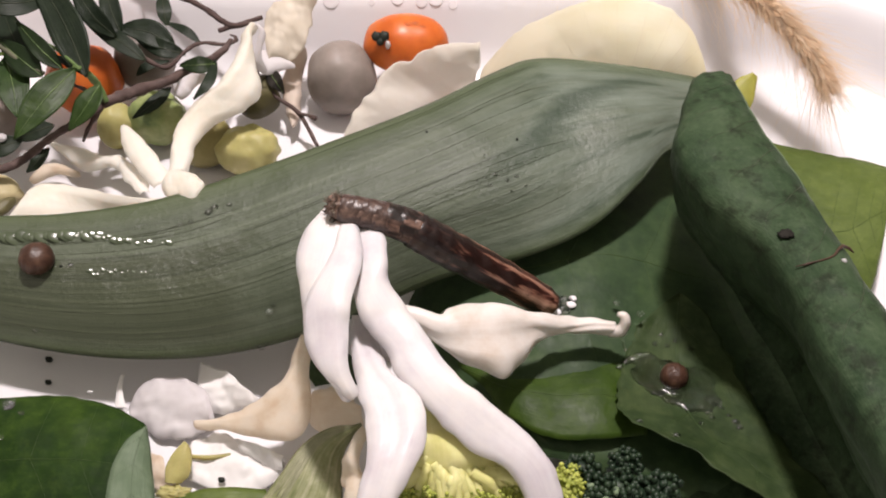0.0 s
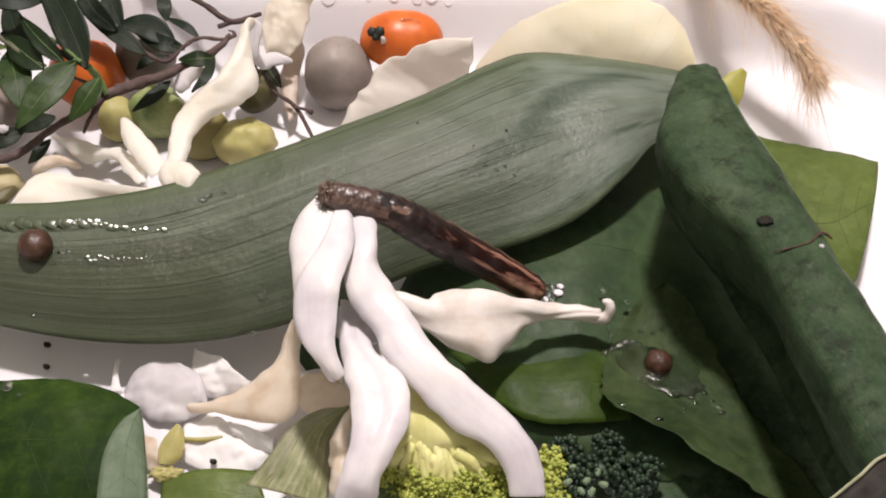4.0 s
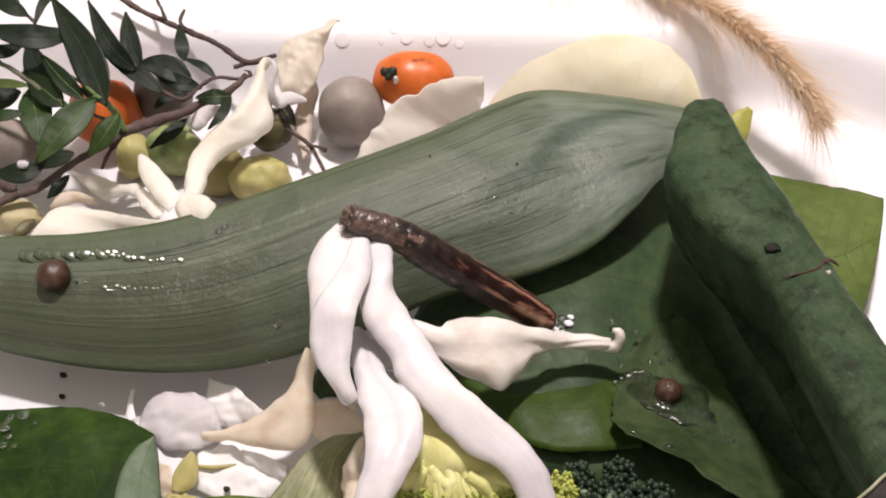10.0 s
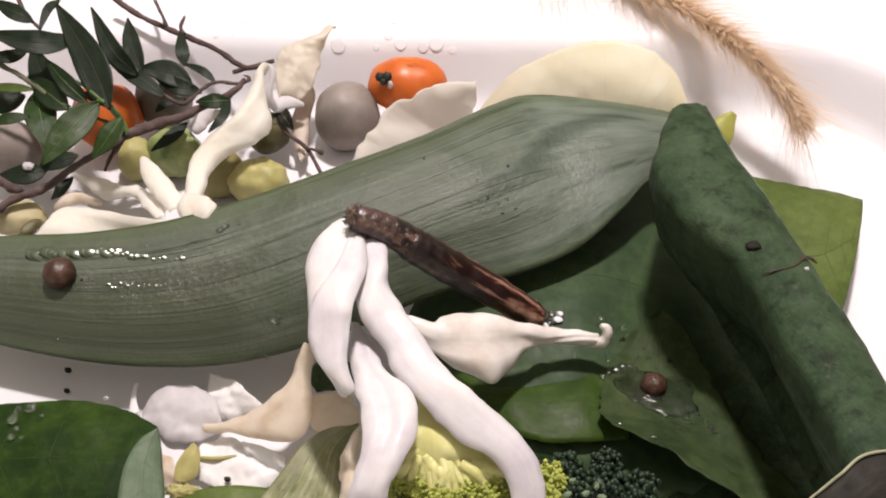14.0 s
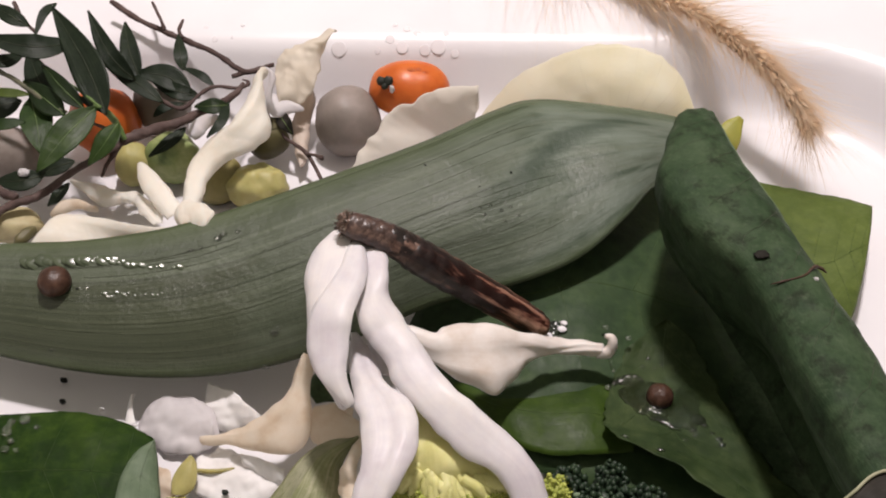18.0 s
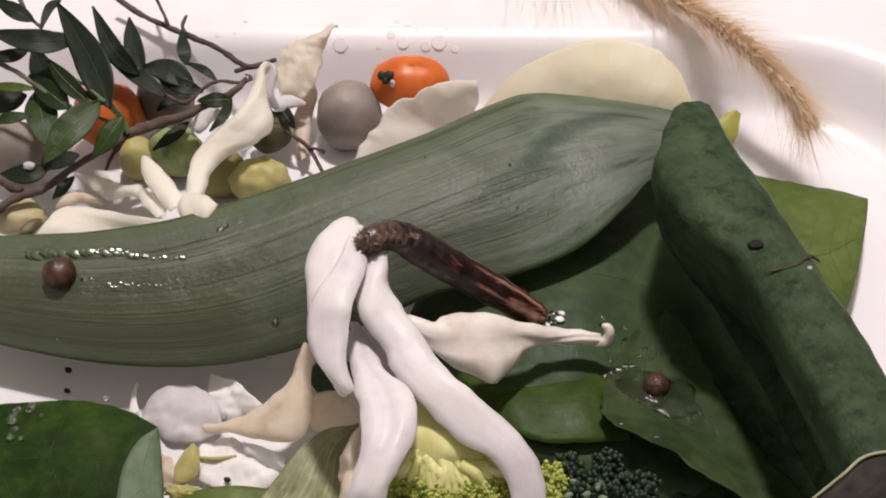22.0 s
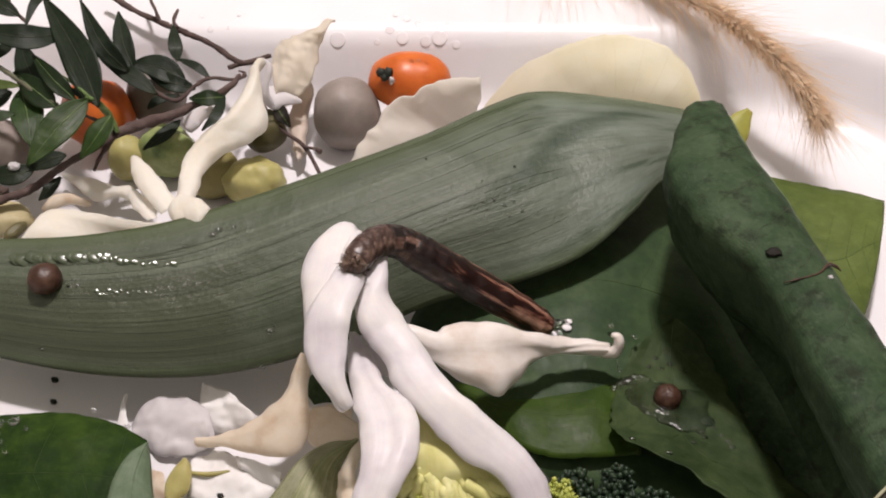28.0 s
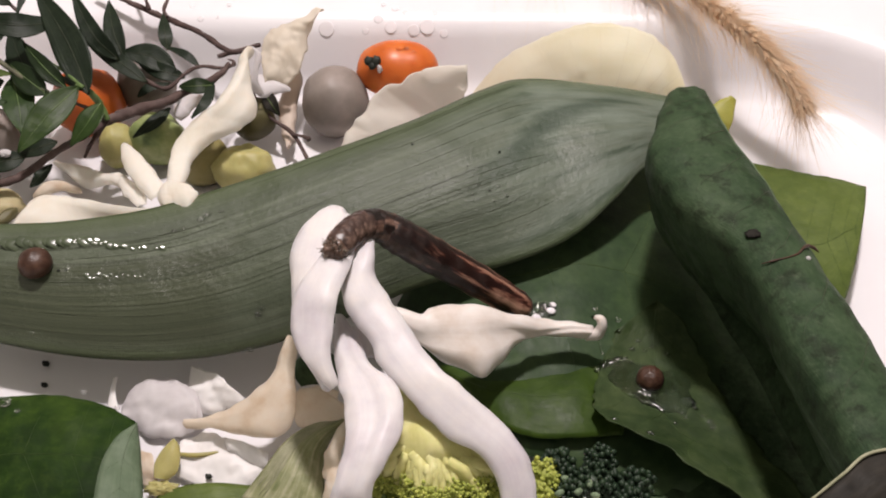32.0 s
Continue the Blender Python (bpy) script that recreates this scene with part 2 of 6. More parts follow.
def bump(nt, b, height, strength=0.3, dist=0.0004, prior=None):
    n = node(nt, "ShaderNodeBump", Strength=strength, Distance=dist)
    nt.links.new(height, n.inputs["Height"])
    if prior:
        nt.links.new(prior, n.inputs["Normal"])
    nt.links.new(n.outputs["Normal"], b.inputs["Normal"])
    return n.outputs["Normal"]


def leaf_material(name, dark, mid, light, rough=0.4, veins=(4, 60), vein_depth=0.35, source="UV", fine=900.0, gloss=0.28, lined=0.55):
    """A leaf: blotches, veins running along it and fine skin relief."""
    m, nt, b = shader(name, rough)
    b.inputs["Specular IOR Level"].default_value = gloss
    along = coords(nt, (veins[0], veins[1], 1), source)
    v = grain(nt, along, 1.0, 3.0, 0.6, 0.15)
    spots = grain(nt, coords(nt, (1, 1, 1), "Object"), 90.0, 5.0, 0.6)
    col = ramp(nt, spots, (0.3, dark), (0.5, mid), (0.72, light))
    col = mix(nt, lined, col, ramp(nt, v, (0.32, dark), (0.5, mid), (0.68, light)))
    mottle = grain(nt, coords(nt, (1, 1, 1), "Object"), 420.0, 6.0, 0.7)
    col = mix(nt, 0.3, col, ramp(nt, mottle, (0.36, dark), (0.5, mid), (0.64, light)))
    nt.links.new(col, b.inputs["Base Color"])
    r = grain(nt, coords(nt, (1, 1, 1), "Object"), 240.0, 3.0)
    nt.links.new(ramp(nt, r, (0.3, (rough * 0.75,) * 3), (0.7, (min(1, rough * 1.3),) * 3)), b.inputs["Roughness"])
    first = bump(nt, b, v, vein_depth, 0.0005)
    bump(nt, b, grain(nt, coords(nt, (1, 1, 1), "Object"), fine, 3.0), 0.4, 0.0002, first)
    return m


def let_through(nt, b, share, colour):
    """Some light passes through a thin petal."""
    glow = node(nt, "ShaderNodeBsdfTranslucent")
    glow.inputs["Color"].default_value = (*colour, 1)
    both = node(nt, "ShaderNodeMixShader")
    both.inputs[0].default_value = share
    nt.links.new(b.outputs[0], both.inputs[1])
    nt.links.new(glow.outputs[0], both.inputs[2])
    nt.links.new(both.outputs[0], nt.nodes["Material Output"].inputs["Surface"])


def flesh_material(name, a, b_, c, rough=0.45, sss=0.35, scale=70.0, veins=(3, 24), depth=0.025, radius=(1.0, 0.8, 0.7), thin=0.0, shine=0.22, fold=0.0):
    """Soft plant flesh: petals, fruit."""
    m, nt, b = shader(name, rough)
    g = grain(nt, coords(nt, (1, 1, 1), "Object"), scale, 5.0, 0.6)
    v = grain(nt, coords(nt, (veins[0], veins[1], 1), "UV"), 1.0, 3.0)
    col = ramp(nt, g, (0.28, a), (0.5, b_), (0.75, c))
    col = mix(nt, 0.12, col, ramp(nt, v, (0.35, a), (0.65, c)))
    nt.links.new(col, b.inputs["Base Color"])
    b.inputs["Subsurface Weight"].default_value = sss
    b.inputs["Specular IOR Level"].default_value = shine
    b.inputs["Subsurface Radius"].default_value = radius
    b.inputs["Subsurface Scale"].default_value = 0.0025
    first = bump(nt, b, v, depth, 0.0004)
    if fold:
        first = bump(nt, b, grain(nt, coords(nt, (1, 1, 1), "Object"), 150.0, 3.0, 0.5, 0.6), fold, 0.0010, first)
    bump(nt, b, grain(nt, coords(nt, (1, 1, 1), "Object"), 420.0, 4.0), 0.10, 0.0004, first)
    if thin:
        let_through(nt, b, thin, c)
    return m


def strap_material():
    """Broad strap leaf: fibres along it, yellow-green margins, a dry end with sheen painted pale and a wet dark
    stretch.
    """
    m, nt, b = shader("strap_leaf_skin", 0.5)

    def uv_part(axis, *stops):
        sep = node(nt, "ShaderNodeSeparateXYZ")
        nt.links.new(coords(nt, (1, 1, 1), "UV"), sep.inputs[0])
        drift = node(nt, "ShaderNodeMath")
        drift.operation = "MULTIPLY_ADD"
        drift.inputs[1].default_value, drift.inputs[2].default_value = 0.10, -0.05
        nt.links.new(grain(nt, coords(nt, (7, 9, 1), "UV"), 1.0, 4.0, 0.6), drift.inputs[0])
        add = node(nt, "ShaderNodeMath")
        nt.links.new(sep.outputs[axis], add.inputs[0])
        nt.links.new(drift.outputs[0], add.inputs[1])
        return ramp(nt, add.outputs[0], *[(p, (v, v, v)) for p, v in stops])

    broad = grain(nt, coords(nt, (1.6, 24, 1), "UV"), 1.0, 3.0, 0.6, 0.1)
    fibre = grain(nt, coords(nt, (2.6, 120, 1), "UV"), 1.0, 4.0, 0.65, 0.2)
    plain = uv_part(0, (0.55, 1.0), (0.78, 0.25))
    spots = grain(nt, coords(nt, (1, 1, 1), "Object"), 110.0, 6.0, 0.65)
    col = ramp(nt, broad, (0.34, (0.032, 0.041, 0.025)), (0.5, (0.053, 0.066, 0.041)), (0.66, (0.092, 0.108, 0.074)))
    col = mix(nt, 0.32, col, ramp(nt, spots, (0.32, (0.038, 0.052, 0.028)), (0.5, (0.078, 0.096, 0.060)), (0.68, (0.13, 0.15, 0.11))))
    col = mix(nt, mix(nt, 1.0, plain, ramp(nt, fibre, (0.52, (0, 0, 0)), (0.66, (0.5, 0.5, 0.5))), "MULTIPLY"), col, (0.026, 0.032, 0.020))
    # the lamp's sheen on this end is put into the base colour
    sheen_end = uv_part(0, (0.52, 0.0), (0.74, 1.0), (0.93, 1.0), (0.985, 0.2))
    sheen_flecks = ramp(nt, grain(nt, coords(nt, (7, 6, 1), "UV"), 1.0, 6.0, 0.7), (0.36, (0.2, 0.2, 0.2)), (0.62, (0.75, 0.75, 0.75)))
    col = mix(nt, mix(nt, 1.0, sheen_end, sheen_flecks, "MULTIPLY"), col, (0.150, 0.182, 0.150))
    col = mix(nt, mix(nt, 1.0, sheen_end, ramp(nt, grain(nt, coords(nt, (5.0, 8, 1), "UV"), 1.0, 4.0, 0.6), (0.52, (0, 0, 0)), (0.64, (0.8, 0.8, 0.8))), "MULTIPLY"), col, (0.030, 0.048, 0.028))
    col = mix(nt, uv_part(1, (0.0, 0.5), (0.06, 0.35), (0.16, 0.0), (0.92, 0.0), (0.985, 0.45)), col, (0.058, 0.082, 0.024))
    wet = mix(nt, 1.0, uv_part(0, (0.02, 0.5), (0.08, 1.0), (0.33, 1.0), (0.37, 0.0)), uv_part(1, (0.34, 0.0), (0.40, 1.0), (0.88, 1.0), (0.96, 0.3)), "MULTIPLY")
    col = mix(nt, wet, col, mix(nt, 0.75, col, ramp(nt, broad, (0.35, (0.024, 0.031, 0.015)), (0.65, (0.047, 0.056, 0.030)))))
    # dark green diagonal band across the blade
    slant = node(nt, "ShaderNodeVectorMath")
    slant.operation = "DOT_PRODUCT"
    slant.inputs[1].default_value = (1.75, 1.0, 0)
    nt.links.new(coords(nt, (1, 1, 1), "UV"), slant.inputs[0])
    bent = node(nt, "ShaderNodeMath")
    bent.operation = "MULTIPLY_ADD"
    bent.inputs[1].default_value, bent.inputs[2].default_value = 0.22, -1.2775
    nt.links.new(grain(nt, coords(nt, (6, 9, 1), "UV"), 1.0, 5.0, 0.65), bent.inputs[0])
    diagonal = node(nt, "ShaderNodeMath")
    nt.links.new(slant.outputs["Value"], diagonal.inputs[0])
    nt.links.new(bent.outputs[0], diagonal.inputs[1])
    band = ramp(nt, diagonal.outputs[0], (0.38, (0, 0, 0)), (0.47, (0.85, 0.85, 0.85)), (0.53, (0.75, 0.75, 0.75)), (0.60, (0, 0, 0)))
    col = mix(nt, mix(nt, 1.0, band, uv_part(0, (0.58, 0.0), (0.66, 1.0), (0.80, 1.0), (0.87, 0.0)), "MULTIPLY"), col, (0.028, 0.045, 0.028))
    nt.links.new(col, b.inputs["Base Color"])
    b.inputs["Specular IOR Level"].default_value = 0.42
    nt.links.new(mix(nt, wet, ramp(nt, spots, (0.3, (0.34, 0.34, 0.34)), (0.7, (0.56, 0.56, 0.56))), (0.30, 0.30, 0.30)), b.inputs["Roughness"])
    nt.links.new(mix(nt, wet, (0.0, 0.0, 0.0), (0.6, 0.6, 0.6)), b.inputs["Coat Weight"])
    b.inputs["Coat Roughness"].default_value, b.inputs["Coat IOR"].default_value = 0.12, 1.33
    first = bump(nt, b, mix(nt, plain, (0.5, 0.5, 0.5), fibre), 0.30, 0.0005)
    second = bump(nt, b, grain(nt, coords(nt, (1, 1, 1), "Object"), 260.0, 5.0, 0.6), 0.4, 0.0006, first)
    bump(nt, b, grain(nt, coords(nt, (1, 1, 1), "Object"), 1100.0, 3.0), 0.4, 0.0002, second)
    return m


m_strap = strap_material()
m_roll = leaf_material("rolled_leaf_skin", (0.011, 0.024, 0.011), (0.028, 0.050, 0.023), (0.058, 0.086, 0.045), 0.62, (110, 70), 0.3, lined=0.28, gloss=0.12)
r_nt = m_roll.node_tree
r_b = r_nt.nodes["Principled BSDF"]
r_old = r_b.inputs["Base Color"].links[0].from_socket
r_spot = ramp(r_nt, grain(r_nt, coords(r_nt, (1, 1, 1), "Object"), 320.0, 6.0, 0.7), (0.50, (0, 0, 0)), (0.66, (0.75, 0.75, 0.75)))
r_pale = ramp(r_nt, grain(r_nt, coords(r_nt, (1.3, 1.3, 1.3), "Object"), 480.0, 5.0, 0.7), (0.56, (0, 0, 0)), (0.72, (0.4, 0.4, 0.4)))
r_nt.links.new(mix(r_nt, r_pale, mix(r_nt, r_spot, r_old, (0.009, 0.012, 0.006)), (0.085, 0.11, 0.068)), r_b.inputs["Base Color"])
m_leaf = leaf_material("green_leaf_skin", (0.004, 0.012, 0.002), (0.012, 0.030, 0.004), (0.042, 0.075, 0.010), 0.58, (5, 12), 0.12, lined=0.12, gloss=0.10)
m_broad = leaf_material("broad_leaf_skin", (0.010, 0.022, 0.008), (0.022, 0.044, 0.016), (0.050, 0.080, 0.030), 0.55, (5, 12), 0.12, lined=0.12, gloss=0.2)
m_bright = leaf_material("bright_leaf_skin", (0.036, 0.058, 0.008), (0.062, 0.090, 0.015), (0.11, 0.145, 0.034), 0.5, (6, 18), 0.3, lined=0.15)
m_pale = leaf_material("leaf_underside", (0.07, 0.10, 0.06), (0.10, 0.14, 0.085), (0.15, 0.19, 0.125), 0.6, (4, 12), 0.3, lined=0.2)
m_twigleaf = leaf_material("small_leaf_skin", (0.013, 0.027, 0.009), (0.030, 0.058, 0.018), (0.080, 0.125, 0.042), 0.42, (2, 14), 0.25)
t_nt = m_twigleaf.node_tree
t_b = t_nt.nodes["Principled BSDF"]
t_old = t_b.inputs["Base Color"].links[0].from_socket
# random tone per leaf, standing in for lit and shaded leaves
t_own = t_nt.nodes.new("ShaderNodeObjectInfo")
t_nt.links.new(mix(t_nt, 1.0, t_old, ramp(t_nt, t_own.outputs["Random"], (0.0, (0.35, 0.38, 0.40)), (0.5, (0.75, 0.8, 0.75)), (1.0, (1.0, 1.0, 0.72))), "MULTIPLY"), t_b.inputs["Base Color"])
# darker copy for inner twig leaves: their shade is put into the colour
m_shadeleaf = leaf_material("shaded_leaf_skin", (0.006, 0.011, 0.006), (0.014, 0.024, 0.013), (0.032, 0.046, 0.024), 0.45, (2, 14), 0.25)
for leaf_skin, through_tint in ((m_twigleaf, (0.10, 0.17, 0.03)), (m_shadeleaf, (0.025, 0.04, 0.012))):
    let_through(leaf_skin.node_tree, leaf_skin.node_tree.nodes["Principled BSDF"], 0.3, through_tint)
m_white = flesh_material("white_petal_flesh", (0.46, 0.42, 0.465), (0.565, 0.54, 0.555), (0.68, 0.645, 0.615), rough=0.42, sss=0.2, scale=120.0, shine=0.25, fold=0.10)
m_ivory = flesh_material("ivory_petal_flesh", (0.52, 0.44, 0.38), (0.64, 0.59, 0.555), (0.71, 0.67, 0.65), rough=0.4, scale=150.0, fold=0.2, sss=0.2)
m_cream = flesh_material("cream_petal_flesh", (0.70, 0.63, 0.52), (0.82, 0.78, 0.70), (0.88, 0.86, 0.81), thin=0.4, fold=0.5)
m_backlit = flesh_material("thin_cream_petal_flesh", (0.80, 0.74, 0.64), (0.88, 0.85, 0.78), (0.93, 0.91, 0.87), 0.5, 0.1, 90.0, thin=0.6, fold=0.5)
m_yellow = flesh_material("yellow_petal_flesh", (0.76, 0.70, 0.45), (0.87, 0.83, 0.65), (0.93, 0.91, 0.80), 0.5, 0.2, 75.0, thin=0.5, fold=0.4)
y_nt = m_yellow.node_tree
y_b = y_nt.nodes["Principled BSDF"]
y_sep = y_nt.nodes.new("ShaderNodeSeparateXYZ")
y_nt.links.new(coords(y_nt, (1, 1, 1), "UV"), y_sep.inputs[0])
y_nt.links.new(mix(y_nt, ramp(y_nt, y_sep.outputs[0], (0.12, (0.85, 0.85, 0.85)), (0.5, (0.1, 0.1, 0.1)), (0.62, (0, 0, 0))), y_b.inputs["Base Color"].links[0].from_socket, (0.66, 0.60, 0.50)), y_b.inputs["Base Color"])
m_orange = flesh_material("orange_fruit_flesh", (0.40, 0.075, 0.012), (0.53, 0.125, 0.022), (0.64, 0.19, 0.045), 0.36, 0.3, 120.0, shine=0.3)
m_grey = flesh_material("grey_green_skin", (0.14, 0.115, 0.10), (0.21, 0.18, 0.16), (0.31, 0.26, 0.24), 0.45, 0.2, 110.0)
m_grape = flesh_material("yellow_green_flesh", (0.24, 0.22, 0.08), (0.36, 0.33, 0.13), (0.48, 0.44, 0.22), 0.42, 0.4, 130.0)
m_bark = leaf_material("twig_bark", (0.035, 0.022, 0.022), (0.07, 0.045, 0.04), (0.14, 0.10, 0.09), 0.75, (6, 6), 0.6, source="Generated")
m_stalk = flesh_material("broccoli_stalk_flesh", (0.46, 0.45, 0.16), (0.60, 0.575, 0.24), (0.70, 0.67, 0.34), 0.45, 0.25, 200.0)
m_floret = flesh_material("yellow_green_buds", (0.22, 0.27, 0.05), (0.38, 0.42, 0.09), (0.54, 0.55, 0.15), 0.55, 0.2, 500.0)
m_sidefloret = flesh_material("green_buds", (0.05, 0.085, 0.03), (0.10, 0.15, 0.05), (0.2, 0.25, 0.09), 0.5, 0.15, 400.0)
m_darkfloret = flesh_material("blue_green_buds", (0.008, 0.016, 0.010), (0.018, 0.034, 0.020), (0.045, 0.075, 0.038), 0.45, 0.1, 500.0)
m_seed = leaf_material("brown_seed_coat", (0.022, 0.010, 0.007), (0.048, 0.023, 0.015), (0.095, 0.05, 0.032), 0.42, (5, 5), 0.3, source="Generated")
m_speck = leaf_material("dark_speck", (0.006, 0.008, 0.006), (0.012, 0.014, 0.010), (0.02, 0.024, 0.016), 0.5, (5, 5), 0.3, source="Generated")
m_dry = leaf_material("dry_leaf_skin", (0.007, 0.006, 0.005), (0.013, 0.011, 0.008), (0.026, 0.021, 0.015), 0.7, (3, 10), 0.4)


def dish_material():
    m, nt, b = shader("white_plastic", 0.34)
    g = grain(nt, coords(nt, (1, 1, 1), "Object"), 30.0, 6.0, 0.6)
    nt.links.new(ramp(nt, g, (0.3, (0.80, 0.78, 0.81)), (0.7, (0.87, 0.86, 0.88))), b.inputs["Base Color"])
    bump(nt, b, grain(nt, coords(nt, (1, 1, 1), "Object"), 60.0, 2.0), 0.04, 0.0005)
    glow = node(nt, "ShaderNodeBsdfTranslucent")
    glow.inputs["Color"].default_value = (0.97, 0.94, 0.98, 1)
    both = node(nt, "ShaderNodeMixShader")
    both.inputs[0].default_value = 0.25
    nt.links.new(b.outputs[0], both.inputs[1])
    nt.links.new(glow.outputs[0], both.inputs[2])
    nt.links.new(both.outputs[0], nt.nodes["Material Output"].inputs["Surface"])
    return m


def water_material(name, rippled):
    m, nt, b = shader(name, 0.2)
    b.inputs["Transmission Weight"].default_value = 1.0
    b.inputs["IOR"].default_value = 1.33
    b.inputs["Base Color"].default_value = (1, 1, 1, 1)
    bump(nt, b, grain(nt, coords(nt, (1, 1, 1), "Object"), 620.0, 2.0), rippled, 0.0012)
    return m


def straw_material():
    m, nt, b = shader("straw_bristle", 0.55)
    gi = nt.nodes.new("ShaderNodeNewGeometry")
    nt.links.new(ramp(nt, gi.outputs["Random Per Island"], (0.0, (0.72, 0.56, 0.40)), (0.5, (0.88, 0.75, 0.57)), (1.0, (0.97, 0.91, 0.79))), b.inputs["Base Color"])
    let_through(nt, b, 0.65, (0.95, 0.82, 0.68))
    return m


def caterpillar_material(name, dark_end):
    """Brown skin with dark stripes that run along the body (local x)."""
    m, nt, b = shader(name, 0.36)
    own = node(nt, "ShaderNodeObjectInfo")
    many = node(nt, "ShaderNodeMath")
    many.operation = "MULTIPLY"
    many.inputs[1].default_value = 37.0 if dark_end else 0.0
    nt.links.new(own.outputs["Random"], many.inputs[0])
    slide = node(nt, "ShaderNodeVectorMath")
    nt.links.new(coords(nt, (85, 620, 620), "Object"), slide.inputs[0])
    nt.links.new(many.outputs[0], slide.inputs[1])
    stripes = grain(nt, slide.outputs[0], 1.0, 3.0, 0.6, 0.35)
    blot = grain(nt, coords(nt, (1, 1, 1), "Object"), 520.0, 5.0, 0.65)
    if dark_end:
        col = ramp(nt, stripes, (0.44, (0.010, 0.006, 0.005)), (0.54, (0.034, 0.017, 0.014)), (0.66, (0.17, 0.10, 0.075)))
    else:
        col = ramp(nt, stripes, (0.45, (0.014, 0.004, 0.003)), (0.49, (0.05, 0.014, 0.009)), (0.525, (0.17, 0.078, 0.053)), (0.64, (0.34, 0.20, 0.14)))
    col = mix(nt, ramp(nt, blot, (0.54, (0, 0, 0)), (0.66, (0.6, 0.6, 0.6))), col, (0.03, 0.010, 0.008))
    if not dark_end:
        sep = node(nt, "ShaderNodeSeparateXYZ")
        nt.links.new(coords(nt, (36, 36, 36), "Object"), sep.inputs[0])
        add = node(nt, "ShaderNodeMath")
        nt.links.new(sep.outputs[0], add.inputs[0])
        nt.links.new(ramp(nt, blot, (0.3, (0, 0, 0)), (0.7, (0.16, 0.16, 0.16))), add.inputs[1])
        col = mix(nt, ramp(nt, add.outputs[0], (0.66, (0, 0, 0)), (0.86, (0.88, 0.88, 0.88))), col, (0.012, 0.006, 0.006))
    nt.links.new(col, b.inputs["Base Color"])
    first = bump(nt, b, stripes, 0.35, 0.0003)
    bump(nt, b, grain(nt, coords(nt, (1, 1, 1), "Object"), 1400.0, 3.0), 0.5, 0.0002, first)
    return m


m_wet = leaf_material("wet_leaf_skin", (0.011, 0.021, 0.007), (0.026, 0.043, 0.015), (0.058, 0.078, 0.030), 0.6, (6, 10), 0.3, lined=0.1, gloss=0.12)
m_lower = leaf_material("lower_leaf_skin", (0.011, 0.024, 0.003), (0.024, 0.047, 0.005), (0.048, 0.078, 0.012), 0.5, (4, 12), 0.1, lined=0.15, gloss=0.15)
m_fuzzy = leaf_material("hairy_leaf_skin", (0.09, 0.11, 0.04), (0.21, 0.22, 0.11), (0.46, 0.44, 0.32), 0.5, (1.6, 16), 0.4, lined=0.6)
m_tan = flesh_material("withered_petal_flesh", (0.58, 0.42, 0.28), (0.80, 0.70, 0.58), (0.89, 0.83, 0.74), 0.42, 0.15, 330.0, thin=0.5, fold=0.25)
# greyed white: the strap leaf's shade is put into this colour
m_thin = flesh_material("thin_petal_flesh", (0.56, 0.53, 0.54), (0.70, 0.67, 0.68), (0.82, 0.80, 0.81), 0.45, 0.05, 160.0, thin=0.4, fold=0.15)
m_snow = flesh_material("snow_white_petal_flesh", (0.80, 0.77, 0.76), (0.88, 0.86, 0.85), (0.93, 0.92, 0.91), 0.45, 0.1, 140.0, thin=0.3, fold=0.15)
m_palebud = flesh_material("pale_bud_skin", (0.10, 0.15, 0.09), (0.16, 0.21, 0.13), (0.24, 0.28, 0.18), 0.5, 0.1)
m_bud = flesh_material("yellow_green_leaf_tip", (0.17, 0.18, 0.03), (0.26, 0.26, 0.05), (0.36, 0.35, 0.10), 0.45, 0.3)
m_cuke = flesh_material("cucumber_flesh", (0.04, 0.09, 0.03), (0.22, 0.27, 0.10), (0.45, 0.46, 0.26), 0.4, 0.2, 160.0)
m_olive = flesh_material("olive_pod_skin", (0.05, 0.045, 0.02), (0.085, 0.075, 0.035), (0.14, 0.125, 0.06), 0.45, 0.1)
m_olivegrape = flesh_material("olive_grape_flesh", (0.13, 0.11, 0.04), (0.22, 0.19, 0.075), (0.32, 0.28, 0.13), 0.45, 0.3, 130.0)
m_palepod = flesh_material("pale_olive_skin", (0.25, 0.21, 0.11), (0.38, 0.33, 0.19), (0.50, 0.45, 0.30), 0.5, 0.2, 140.0)
m_veil = flesh_material("veil_petal_flesh", (0.66, 0.58, 0.47), (0.78, 0.72, 0.62), (0.86, 0.82, 0.75), 0.5, 0.05, 120.0, thin=0.55, fold=0.4)
m_greystem = leaf_material("grey_green_stem_skin", (0.06, 0.06, 0.04), (0.10, 0.10, 0.065), (0.17, 0.16, 0.11), 0.6, (5, 5), 0.3, source="Generated")
m_greenstem = leaf_material("green_stem_skin", (0.06, 0.10, 0.03), (0.10, 0.16, 0.05), (0.18, 0.22, 0.09), 0.5, (5, 5), 0.3, source="Generated")
m_head = leaf_material("head_skin", (0.03, 0.018, 0.014), (0.09, 0.055, 0.04), (0.30, 0.21, 0.17), 0.22, (5, 5), 0.4, source="Generated")
m_tuft = leaf_material("bristle_tuft", (0.02, 0.012, 0.010), (0.075, 0.055, 0.042), (0.26, 0.21, 0.16), 0.6, (9, 9), 0.3, source="Generated")
